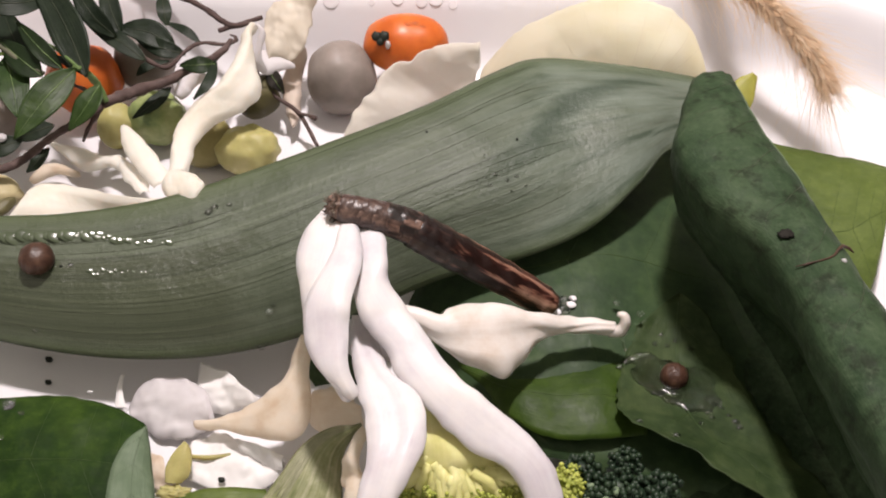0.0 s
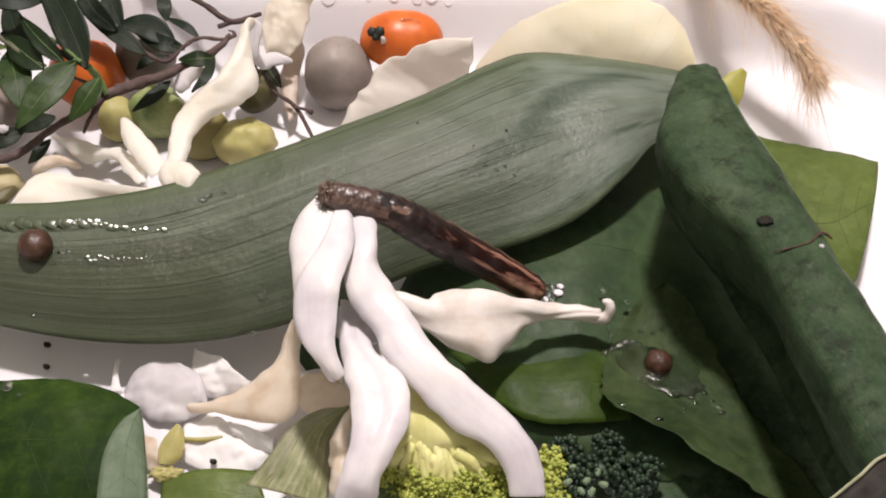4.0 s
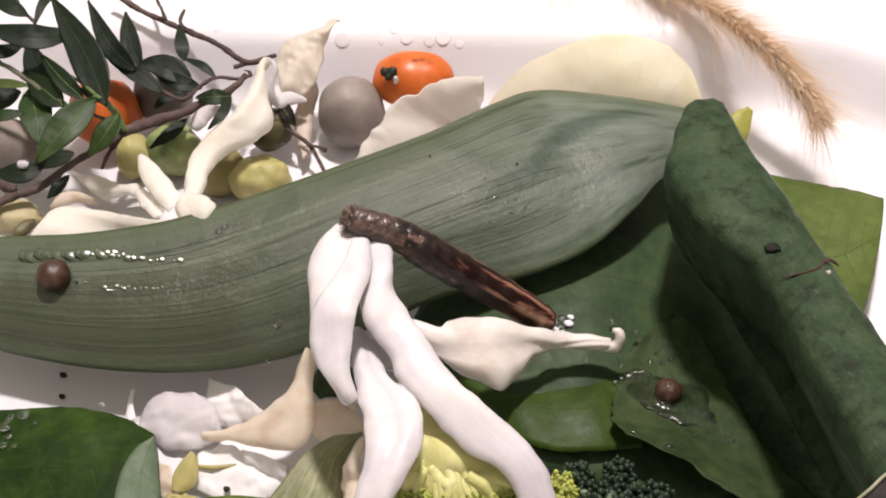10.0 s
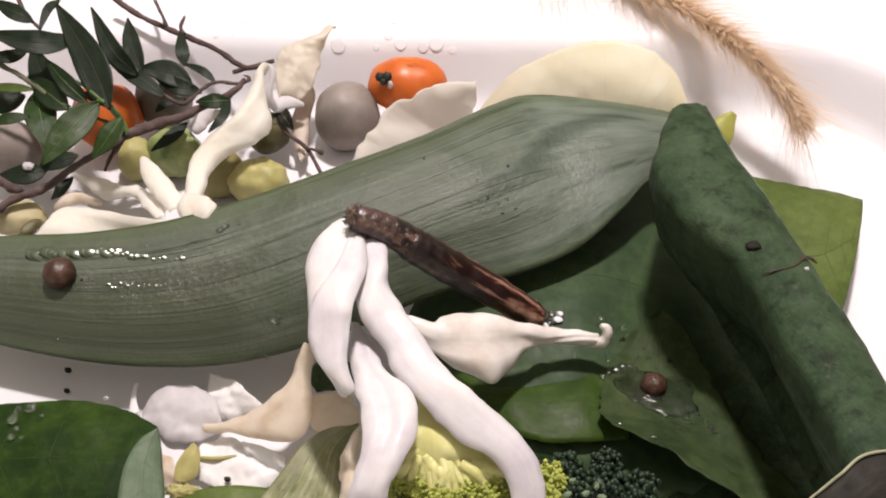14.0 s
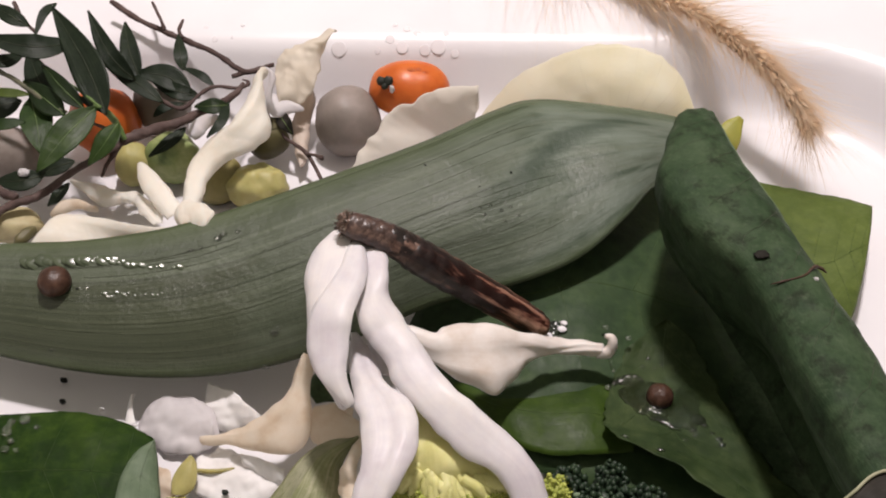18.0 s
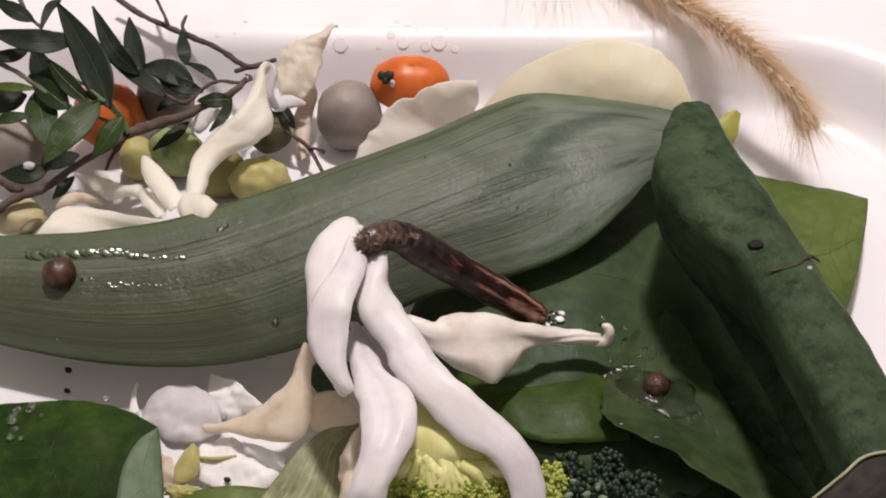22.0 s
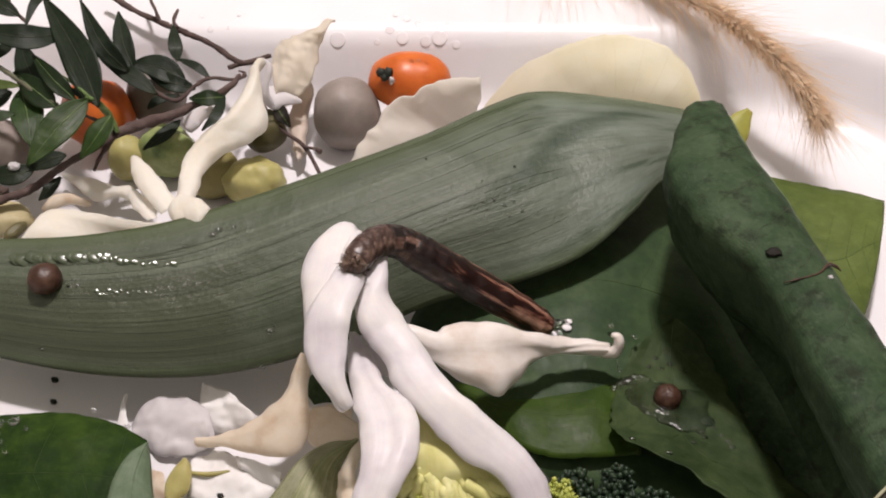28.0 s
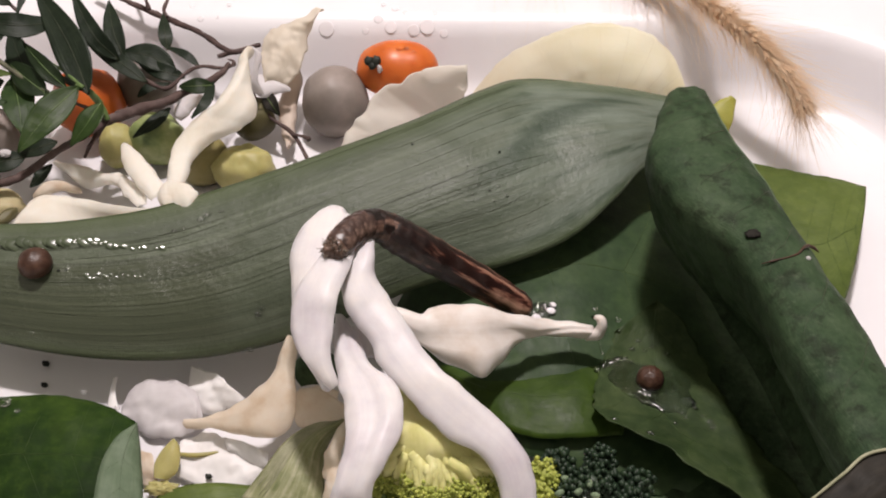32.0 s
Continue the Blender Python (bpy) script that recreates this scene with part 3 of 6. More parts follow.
m_fuzz = leaf_material("pale_fuzz", (0.16, 0.17, 0.10), (0.26, 0.26, 0.17), (0.36, 0.35, 0.25), 0.8, (5, 5), 0.3, source="Generated")
m_vein = leaf_material("dark_vein", (0.020, 0.025, 0.014), (0.036, 0.043, 0.024), (0.055, 0.064, 0.036), 0.6, (5, 5), 0.2, source="Generated")
m_palevein = leaf_material("pale_vein", (0.016, 0.034, 0.006), (0.028, 0.052, 0.010), (0.045, 0.07, 0.016), 0.55, (5, 5), 0.2, source="Generated")
for green in (m_floret, m_sidefloret, m_darkfloret):
    g_nt = green.node_tree
    g_b = g_nt.nodes["Principled BSDF"]
    old = g_b.inputs["Base Color"].links[0].from_socket
    isle = g_nt.nodes.new("ShaderNodeNewGeometry")
    g_nt.links.new(mix(g_nt, 0.5, old, ramp(g_nt, isle.outputs["Random Per Island"], (0.0, (0.35, 0.42, 0.3)), (0.6, (0.8, 0.8, 0.7)), (1.0, (1.0, 0.95, 0.8))), "MULTIPLY"), g_b.inputs["Base Color"])
m_dish, m_water, m_straw = dish_material(), water_material("clear_water", 0.2), straw_material()
# opaque off-white painted in place of clear water over the white dish
m_drop = shader("water_on_white", 0.07, IOR=1.33, Base_Color=(0.68, 0.655, 0.68, 1))[0]
m_bead = shader("clear_droplet", 0.16, IOR=1.33, Base_Color=(1, 1, 1, 1), Transmission_Weight=1.0)[0]
m_film, film_nt, film_b = shader("wet_film", 0.16, IOR=1.33)
film_nt.links.new(ramp(film_nt, grain(film_nt, coords(film_nt, (1, 1, 1), "Object"), 300.0), (0.3, (0.045, 0.058, 0.034)), (0.7, (0.075, 0.092, 0.056))), film_b.inputs["Base Color"])
bump(film_nt, film_b, grain(film_nt, coords(film_nt, (1, 1, 1), "Object"), 900.0, 2.0), 0.05, 0.0002)
m_mottled = leaf_material("mottled_front_skin", (0.012, 0.007, 0.006), (0.055, 0.030, 0.024), (0.42, 0.28, 0.22), 0.34, (40, 40), 0.6, source="Object", fine=1500.0, gloss=0.5, lined=0.2)
m_body, m_front = caterpillar_material("striped_brown_skin", False), caterpillar_material("dark_brown_skin", True)


def plaster_material(name, a, b_, rough=0.8):
    m, nt, b = shader(name, rough)
    g = grain(nt, coords(nt, (1, 1, 1), "Object"), 6.0, 6.0, 0.6)
    nt.links.new(ramp(nt, g, (0.3, a), (0.7, b_)), b.inputs["Base Color"])
    bump(nt, b, g, 0.2, 0.002)
    return m


m_table = plaster_material("table_wood", (0.16, 0.10, 0.06), (0.26, 0.17, 0.10), 0.5)

# ---- structure: the dish on its table ----


def rounded(cx, cy, hx, hy, r, n=10):
    out = []
    for k, (sx, sy) in enumerate(((1, 1), (-1, 1), (-1, -1), (1, -1))):
        for i in range(n + 1):
            a = math.pi / 2 * (k + i / n)
            out.append((cx + sx * (hx - r) + r * math.cos(a), cy + sy * (hy - r) + r * math.sin(a)))
    return out


def build_dish():
    """A shallow white dish with a flat floor, a soft cove and flared sides."""
    cx, cy, hx, hy, r = -10.0, -15.0, 112.0, 85.0, 38.0
    rings = []

    def ring(out, z):
        rings.append([(x, y, z) for x, y in rounded(cx, cy, hx + out, hy + out, r + out)])
    for k in range(1, 6):
        s = k / 6
        rings.append([(cx + (x - cx) * s, cy + (y - cy) * s, 0.0) for x, y in rounded(cx, cy, hx - 16, hy - 16, r - 16)])
    for k in range(9):
        a = radians(66) * k / 8
        ring(-16 + 8 * math.sin(a), 8 * (1 - math.cos(a)))
    ring(-7, 8.5)
    for k in range(7):
        a = radians(66 - 56 * k / 6)
        ring(-0.5 - 6 * math.sin(a), 9.2 + 6 * math.cos(a) - 1.0)
    ring(20, 17)
    ring(44, 21)
    ring(46, 22.5)
    ring(47.5, 22.3)
    ring(47.5, 20)
    ring(20, 14)
    ring(2, 11)
    ring(-6, -1)
    ring(-30, -3)
    n = len(rings[0])
    verts = [p for rg in rings for p in rg]
    faces = [(i * n + j, i * n + (j + 1) % n, (i + 1) * n + (j + 1) % n, (i + 1) * n + j) for i in range(len(rings) - 1) for j in range(n)]
    faces.append(tuple(range(n))[::-1])
    faces.append(tuple((len(rings) - 1) * n + j for j in range(n)))
    me = mesh_of("dish", verts, faces)
    bm = bmesh.new()
    bm.from_mesh(me)
    bmesh.ops.recalc_face_normals(bm, faces=bm.faces)
    bm.to_mesh(me)
    bm.free()
    for poly in me.polygons:
        poly.use_smooth = True
    return tagged(part("dish", me, m_dish), "shallow translucent white plastic dish with a wide pale rim", "dish")


def box(name, lo, hi, material, label):
    bm = bmesh.new()
    bmesh.ops.create_cube(bm, size=1)
    lo, hi = Vector(lo), Vector(hi)
    for v in bm.verts:
        v.co = Vector([(lo[k] + hi[k]) / 2 + v.co[k] * (hi[k] - lo[k]) for k in range(3)])
    bmesh.ops.bevel(bm, geom=list(bm.edges), offset=0.003, segments=2, affect="EDGES")
    me = bpy.data.meshes.new(name)
    bm.to_mesh(me)
    bm.free()
    return tagged(part(name, me, material), label, kind="structure")


build_dish()
box("table_top", (-0.55, -0.42, -0.033), (0.50, 0.38, -0.003), m_table, "plain brown wooden table top under the dish")


# ---- long strap leaf across the dish ----
strap = thing("strap_leaf", "broad wet grey-green strap leaf with parallel veins", "leaf")
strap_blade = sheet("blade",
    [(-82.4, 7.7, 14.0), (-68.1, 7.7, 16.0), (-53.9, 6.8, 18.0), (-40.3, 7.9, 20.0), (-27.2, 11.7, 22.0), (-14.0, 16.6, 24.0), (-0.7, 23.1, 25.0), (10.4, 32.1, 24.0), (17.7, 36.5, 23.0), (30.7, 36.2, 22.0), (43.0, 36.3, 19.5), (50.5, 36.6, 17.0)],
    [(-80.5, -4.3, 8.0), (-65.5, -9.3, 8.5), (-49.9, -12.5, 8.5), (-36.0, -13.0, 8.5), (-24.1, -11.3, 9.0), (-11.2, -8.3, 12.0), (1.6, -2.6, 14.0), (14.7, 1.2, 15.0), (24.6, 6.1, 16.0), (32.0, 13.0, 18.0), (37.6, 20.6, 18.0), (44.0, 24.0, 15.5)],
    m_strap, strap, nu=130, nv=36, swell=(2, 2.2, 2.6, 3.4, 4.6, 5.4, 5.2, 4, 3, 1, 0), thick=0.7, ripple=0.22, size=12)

for k in range(26):
    v = rng.uniform(0.04, 0.96)
    u0 = rng.uniform(0.0, 0.6)
    u1 = min(0.72, u0 + rng.uniform(0.08, 0.4))
    vein(strap_blade, [(u0, v), ((u0 + u1) / 2, v + rng.uniform(-0.01, 0.01)), (u1, v + rng.uniform(-0.02, 0.02))], (0.01, 0.05, 0.03, 0.055, 0.01), m_vein, strap, n=40)

# ---- leaves under and beside it ----
broad_leaf = thing("broad_leaf", "large dark green leaf lying under the rolled leaf", "leaf")
broad_leaf_blade = sheet("blade",
    [(5.9, 15.7, 5.0), (19.6, 27.2, 6.0), (32.2, 39.3, 8.0), (42.6, 41.0, 8.0), (52.7, 38.0, 6.0), (62.6, 22.8, 4.0)],
    [(-4.8, -4.9, 3.0), (8.7, -22.4, 5.0), (20.9, -28.1, 5.0), (36.9, -31.9, 4.0), (51.8, -30.1, 3.0), (66.2, -30.9, 3.0)],
    m_broad, nu=50, nv=24, swell=(4.0, 5.5, 4.5, 1.0, -0.5, 0.0), ripple=0.5, size=14, ragged=0.05, parent=broad_leaf)
leaf_veins(broad_leaf_blade, broad_leaf, m_palevein, count=5, rib=0.08)
back_leaf = thing("back_leaf", "bright green leaf with a torn straight edge", "leaf")
back_leaf_blade = sheet("blade",
    [(53.4, 36.9, 7.0), (57.3, 31.7, 9.0), (66.6, 29.0, 9.0), (72.6, 28.4, 8.0), (77.2, 27.8, 7.0)],
    [(57.8, -1.9, 6.0), (60.4, -6.1, 7.0), (64.1, -4.9, 7.0), (68.4, 2.1, 7.0), (70.4, 7.0, 7.0)],
    m_bright, nu=30, nv=20, bulge=1, ripple=0.4, size=10, ragged=0.03, parent=back_leaf)
leaf_veins(back_leaf_blade, back_leaf, m_palevein, count=6, rib=0.06)
wet_leaf = thing("wet_leaf", "dark green torn leaf holding a small puddle", "leaf")
wet_leaf_blade = sheet("blade",
    [(38.1, -0.8, 9.2), (32.8, -5.3, 9.2), (29.6, -10.6, 8.2), (26.7, -20.7, 10.2), (27.5, -25.1, 12.2), (33.6, -28.3, 12.2), (38.9, -32.9, 12.2), (43.3, -35.4, 11.2), (47.6, -38.7, 10.2)],
    [(38.1, -0.8, 9.2), (41.6, -5.2, 9.2), (44.0, -10.9, 8.2), (46.3, -18.3, 8.2), (48.7, -24.3, 8.2), (50.5, -28.2, 8.2), (52.1, -31.7, 9.2), (53.9, -34.4, 9.2), (55.6, -38.0, 9.2)],
    m_wet, nu=90, nv=26, bulge=-0.5, ripple=0.4, size=4, ragged=0.11, parent=wet_leaf)
leaf_veins(wet_leaf_blade, wet_leaf, m_palevein, count=6, rib=0.06)
lower_leaf = thing("lower_leaf", "bright green leaf lying below the white flower", "leaf")
lower_leaf_blade = sheet("blade",
    [(1.8, -8.3, 5.5), (11.3, -13.5, 7.5), (19.8, -13.5, 8.0), (26.7, -12.7, 8.0), (32.6, -14.4, 7.0)],
    [(7.0, -13.7, 5.5), (11.2, -21.4, 7.5), (16.8, -25.3, 8.0), (23.4, -25.9, 8.0), (31.0, -24.3, 6.5)],
    m_lower, nu=40, nv=16, bulge=1, ripple=0.45, size=6, ragged=0.04, parent=lower_leaf)
vein(lower_leaf_blade, [(0.04, 0.5), (0.5, 0.48), (0.96, 0.5)], (0.05, 0.02), m_palevein, lower_leaf, "midrib")
# dark sheet added over the white floor where the roll's shade falls
shade_filler = thing("shade_filler", "dark leaf-shaped sheet filling the shade under the rolled leaf", "leaf")
shade_blade = sheet("blade",
    [(28.3, -20.0, 2.0), (37.7, -10.7, 2.5), (48.2, 19.5, 3.0), (59.8, 17.0, 3.0), (66.1, -3.9, 3.0), (73.4, -21.0, 3.0)],
    [(24.7, -36.4, 2.0), (32.3, -38.7, 3.0), (40.1, -39.4, 3.0), (50.2, -39.3, 3.0), (59.6, -39.1, 3.0), (70.8, -38.1, 3.0)],
    m_roll, shade_filler, nu=36, nv=18, bulge=1, ripple=0.4, size=9, ragged=0.03)
leaf_veins(shade_blade, shade_filler, m_palevein, count=4, rib=0.06)

# ---- rolled leaf ----


def roll_point(s, turn, out=0.0):
    """A point of the rolled leaf: s runs along the roll, turn in degrees from the right side over the top."""
    f = s * (len(ROLL) - 1)
    y, left, right, top = [float(np.interp(f, range(len(ROLL)), [r[k] for r in ROLL])) for k in range(4)]
    grow = 1.0 - 0.16 * (turn - 50) / 360
    half, rise = (right - left) / 2, 6.6
    c, up = math.cos(radians(turn)), math.sin(radians(turn))
    if up > 0:
        x, z = (half * grow * c, rise * grow * up) if c > 0 else (-half * grow * abs(c) ** 0.6, rise * grow * (0.12 + 0.88 * up ** 0.38) if up > 0 else 0.0)
    else:
        drop = float(np.interp(y, (-20.0, 2.0, 9.0, 15.0, 19.0), (24.0, 22.5, 20.0, 11.0, 8.0)))
        # flank leans in under the top so that side stays dark
        x, z = half * grow * math.copysign(abs(c) ** 0.35, c) + (float(np.interp(y, (-8.0, 4.0, 12.0), (-0.42, -0.32, -0.10))) * drop * grow * up if c < 0 else 0.0), drop * grow * up + (0.12 * rise * grow if c < 0 else 0.0)
    return np.array(((left + right) / 2 + x + out * c, y + 0.28 * half * c, top - rise + z + out * up))


ROLL = smooth_rows([(21.0, 38.6, 45.8, 34.0), (13.5, 35.4, 47.0, 36.0), (6.0, 33.8, 48.8, 37.0), (-4.0, 37.4, 52.0, 36.8), (-14.0, 44.2, 55.2, 36.6), (-30.0, 47.8, 59.4, 37.0), (-46.0, 51.6, 63.0, 38.0), (-64.0, 55.6, 67.0, 39.0)], 90)


def build_roll():
    """A leaf curled into a loose tube, opened and undercut on its near side to darken it there."""
    roll = thing("rolled_leaf", "dark green leaf curled into an open tube with mottled skin", "leaf")
    n, seg = 96, 84
    P = np.zeros((n, seg, 3))
    for i in range(n):
        s = i / (n - 1)
        lip = 226 + 5.0 * wobble((s * 30, 0, 0), 1.0, 2.0)
        for j in range(seg):
            turn = lip + (-80 - lip) * j / (seg - 1)
            q = roll_point(s, turn)
            d = unit(np.array((math.cos(radians(turn)), 0, math.sin(radians(turn)))))
            q = q + d * (0.55 * wobble(q, 10, 2.2) + 0.22 * wobble(q, 3.5, 5.1) + 0.07 * wobble(q, 1.1, 8.1))
            if i < 2:
                q = q + np.array((0, 0.9, 0)) * wobble(q, 1.6, 1.0)
            P[i, j] = q
    du, dv = np.gradient(P, axis=0), np.gradient(P, axis=1)
    N = np.cross(du, dv)
    N /= np.linalg.norm(N, axis=2)[..., None] + 1e-9
    if N[n // 2, 37] @ UPISH < 0:
        N = -N
    verts = list(P.reshape(-1, 3)) + list((P - N * 0.45).reshape(-1, 3))
    uvs = [(i / (n - 1), j / (seg - 1)) for i in range(n) for j in range(seg)]
    off, faces = n * seg, []
    for i in range(n - 1):
        for j in range(seg - 1):
            k = i * seg + j
            faces.append((k, k + 1, k + seg + 1, k + seg))
            faces.append((k + off + seg, k + seg + 1 + off, k + 1 + off, k + off))
    rim = [i * seg for i in range(n)] + [(n - 1) * seg + j for j in range(1, seg)] + [i * seg + seg - 1 for i in range(n - 2, -1, -1)] + [j for j in range(seg - 2, 0, -1)]
    for x, y in zip(rim, rim[1:] + rim[:1]):
        faces.append((x, y, y + off, x + off))
    me = mesh_of("blade", verts, faces, uvs + uvs)
    bm = bmesh.new()
    bm.from_mesh(me)
    bmesh.ops.recalc_face_normals(bm, faces=bm.faces)
    bm.to_mesh(me)
    bm.free()
    blade = part("blade", me, m_roll, roll)
    GRID[blade.name] = (P, N)
    tube("edge_rib", [P[i, int(49 + 6 * i / n)] + N[i, int(49 + 6 * i / n)] * 0.04 for i in range(3, 46, 3)], (0.05, 0.13, 0.10, 0.04), m_pale, roll, "pale leaf edge", n=60, seg=6, rough=0.5, size=1.2)
    for k in range(9):
        u = 0.06 + 0.095 * k
        vein(blade, [(u, 0.58), (u + 0.03, 0.49), (u + 0.08, 0.34)], (0.07, 0.05, 0.02), m_vein, roll, "side_vein", n=18)
    tube("torn_vein", [roll_point(0.60, 128, 0.15), roll_point(0.604, 108, 0.2), roll_point(0.60, 84, 0.15), roll_point(0.588, 66, 0.2), roll_point(0.580, 52, 0.3), roll_point(0.58, 42, 0.5), roll_point(0.584, 36, 0.7)], (0.05, 0.16, 0.14, 0.2, 0.28, 0.22, 0.08), m_seed, roll, "dark torn vein", n=24, seg=6, rough=0.4, size=0.8)
    blob("white_speck", roll_point(0.607, 70, 0.2), (0.35, 0.3, 0.25), m_thin, roll, "tiny pale bead of sap", rough=0.4, rings=8, seg=10)


build_roll()
# thin dark blob added for the blotch on the roll's skin
blob("dark_crumb", tuple(roll_point(0.548, 108, -0.1)), (1.0, 0.7, 0.16), m_dry, rough=0.7, size=0.7, rings=14, seg=20)
tagged(bpy.data.objects["dark_crumb"], "small dark mottled patch on the rolled leaf", "crumb")

# ---- white flower under the caterpillar ----
flower = thing("white_flower", "wilted white flower with long twisted fleshy petals", "flower")
upper = petal("petal", [(-13.3, -2.6, 29.4), (-16.1, -7.1, 30.1), (-16.9, -12.1, 30.1), (-16.2, -16.1, 29.3), (-15.6, -19.2, 28.3), (-14.9, -22.2, 27.4), (-13.7, -25.7, 26.4), (-10.9, -28.8, 25.5), (-8.9, -29.8, 25.0)],
    [(-10.2, -3.3, 29.9), (-8.7, -8.8, 31.4), (-8.6, -15.7, 32.0), (-9.9, -20.9, 30.9), (-10.1, -24.5, 29.4), (-9.7, -27.5, 27.4), (-8.9, -29.5, 26.0), (-8.4, -30.2, 25.5)], m_white, flower, nu=90, seg=34, thick=1.0, arch=1.3, ripple=0.3, size=6, tip=(0.06, 0.15), ribs=0.04, ruffle=0.2)
inner = petal("petal", [(-11.5, -4.5, 30.1), (-11.7, -10.0, 31.9), (-12.9, -15.1, 32.2), (-14.9, -19.7, 31.4), (-15.3, -23.4, 30.1), (-13.8, -27.4, 28.6), (-10.7, -30.1, 27.1), (-8.8, -30.6, 26.0)],
    [(-9.2, -4.8, 30.4), (-8.4, -10.2, 32.4), (-8.0, -15.5, 33.2), (-9.1, -21.4, 33.0), (-9.3, -24.0, 31.6), (-9.1, -28.5, 29.4), (-8.4, -30.4, 27.8), (-8.0, -31.1, 27.0)], m_white, flower, nu=84, seg=34, thick=0.9, arch=0.9, ripple=0.3, size=6, seed=6, tip=(0.12, 0.15), ribs=0.04, ruffle=0.15)
petal("petal", [(-9.8, -15.8, 22.0), (-9.6, -22.0, 24.0), (-8.7, -26.6, 25.0), (-8.0, -31.0, 26.0), (-7.4, -33.3, 26.0), (-6.7, -37.8, 26.0), (-7.2, -41.4, 25.0), (-8.0, -44.1, 23.5), (-8.6, -45.7, 21.0)],
    [(-8.3, -16.6, 23.0), (-5.7, -22.8, 25.0), (-4.1, -27.3, 26.0), (-1.1, -30.1, 26.5), (0.5, -34.1, 26.5), (0.2, -38.2, 26.0), (-1.6, -42.1, 25.0), (-2.9, -44.4, 23.5), (-3.4, -45.7, 21.0)], m_white, flower, nu=86, seg=30, thick=1.1, arch=0.7, ripple=0.35, size=5, seed=5, crease=0.7, ruffle=0.25, ribs=0.05, tip=(0.1, 0.1))
long_petal = petal("petal", [(-10.9, -4.6, 29.3), (-10.2, -8.6, 30.5), (-9.3, -15.2, 30.7), (-8.6, -20.0, 29.7), (-6.9, -22.8, 28.3), (-4.4, -25.5, 27.6), (-3.5, -28.0, 26.8), (-0.4, -31.2, 25.8), (2.1, -33.9, 24.8), (6.0, -36.8, 23.4), (10.5, -39.0, 21.9), (12.4, -41.2, 20.0), (12.9, -43.2, 18.0)],
    [(-6.3, -5.6, 29.5), (-5.2, -9.7, 31.2), (-4.7, -13.5, 31.8), (-4.6, -16.1, 30.8), (-2.4, -19.1, 29.3), (-0.1, -22.3, 28.3), (1.7, -25.0, 27.8), (4.8, -29.1, 27.4), (8.7, -31.7, 25.9), (11.7, -33.7, 24.5), (15.5, -37.1, 22.5), (17.1, -40.2, 20.0), (17.6, -43.0, 18.0)], m_white, flower, nu=110, seg=30, thick=1.1, arch=0.6, ripple=0.3, size=6, seed=7, ruffle=0.3, ribs=0.06, tip=(0.08, 0.1))
# dark spot where two petals meet
blob("brown_spot", (-6.3, -31.2, 26.9), (0.3, 0.2, 0.15), m_seed, flower, "small dark spot at the gap between two petals", rough=0.3, rings=8, seg=10)
petal("petal", [(-5.1, -12.2, 22.0), (-1.4, -13.5, 22.0), (1.8, -14.8, 22.0), (3.3, -13.6, 22.0), (7.0, -12.1, 21.0), (11.2, -11.7, 20.0), (16.7, -11.2, 17.5), (22.3, -9.9, 15.0), (26.9, -9.8, 14.0)],
    [(-5.1, -14.5, 20.0), (-0.2, -15.6, 19.0), (2.4, -17.3, 18.0), (5.0, -19.3, 17.0), (8.1, -20.1, 16.0), (10.9, -20.4, 15.0), (13.0, -17.8, 14.0), (15.6, -13.5, 13.6), (18.0, -11.2, 13.4), (22.4, -11.5, 13.2), (27.2, -11.7, 13.0)], m_ivory, flower, nu=80, seg=30, thick=1.2, arch=0.9, ripple=0.35, seed=9, size=5, crease=0.4, ribs=0.1, label="cream petal with a curled tip", tip=(0.1, 0.03))
tube("petal_tip", [(26.2, -10.9, 13.0), (27.5, -11.3, 13.6), (28.2, -11.0, 14.8), (28.0, -10.5, 16.0), (27.1, -10.4, 16.4)], (0.9, 1.0, 0.85, 0.7, 0.3), m_ivory, flower, n=16, seg=10, rough=0.15)
petal("petal", [(-17.4, -13.3, 15.0), (-18.3, -15.0, 14.0), (-19.2, -17.4, 12.5), (-21.2, -19.5, 11.0), (-24.8, -20.9, 8.5), (-28.9, -21.1, 6.0), (-33.0, -20.4, 3.5)],
    [(-16.2, -13.9, 15.0), (-16.0, -16.0, 14.0), (-16.3, -18.7, 12.5), (-15.6, -22.4, 11.5), (-16.4, -25.2, 9.5), (-18.8, -26.3, 8.0), (-24.0, -24.6, 6.0), (-28.8, -22.8, 5.0), (-32.8, -22.0, 3.5)], m_tan, flower, nu=70, seg=26, thick=0.7, arch=0.9, ripple=0.25, size=4, seed=11, ruffle=0.35, tip=(0.05, 0.15), label="thin cream petal with brown spots")
petal("petal", [(-7.9, -17.6, 22.0), (-6.6, -20.0, 22.0), (-5.3, -22.7, 22.0)], [(-6.4, -17.0, 22.0), (-4.7, -19.0, 22.0), (-3.8, -22.0, 21.0)], m_white, flower, thick=1.5, seed=13)
petal("petal", [(-15.4, -20.5, 12.0), (-12.7, -21.2, 13.0), (-8.7, -23.3, 12.0)], [(-15.5, -24.4, 8.0), (-12.6, -26.4, 9.0), (-7.9, -26.8, 9.0)], m_tan, flower, thick=0.9, seed=15, arch=1.0)
SWAYING = ((upper, (-8.0, -29.0, 25.5), 1.0), (inner, (-8.0, -29.0, 25.5), 1.0), (long_petal, (15.0, -41.0, 19.5), 0.35))

# ---- pieces in the near part of the dish ----
glossy_leaf = thing("glossy_leaf", "glossy wet green leaf lying on the dish floor", "leaf")
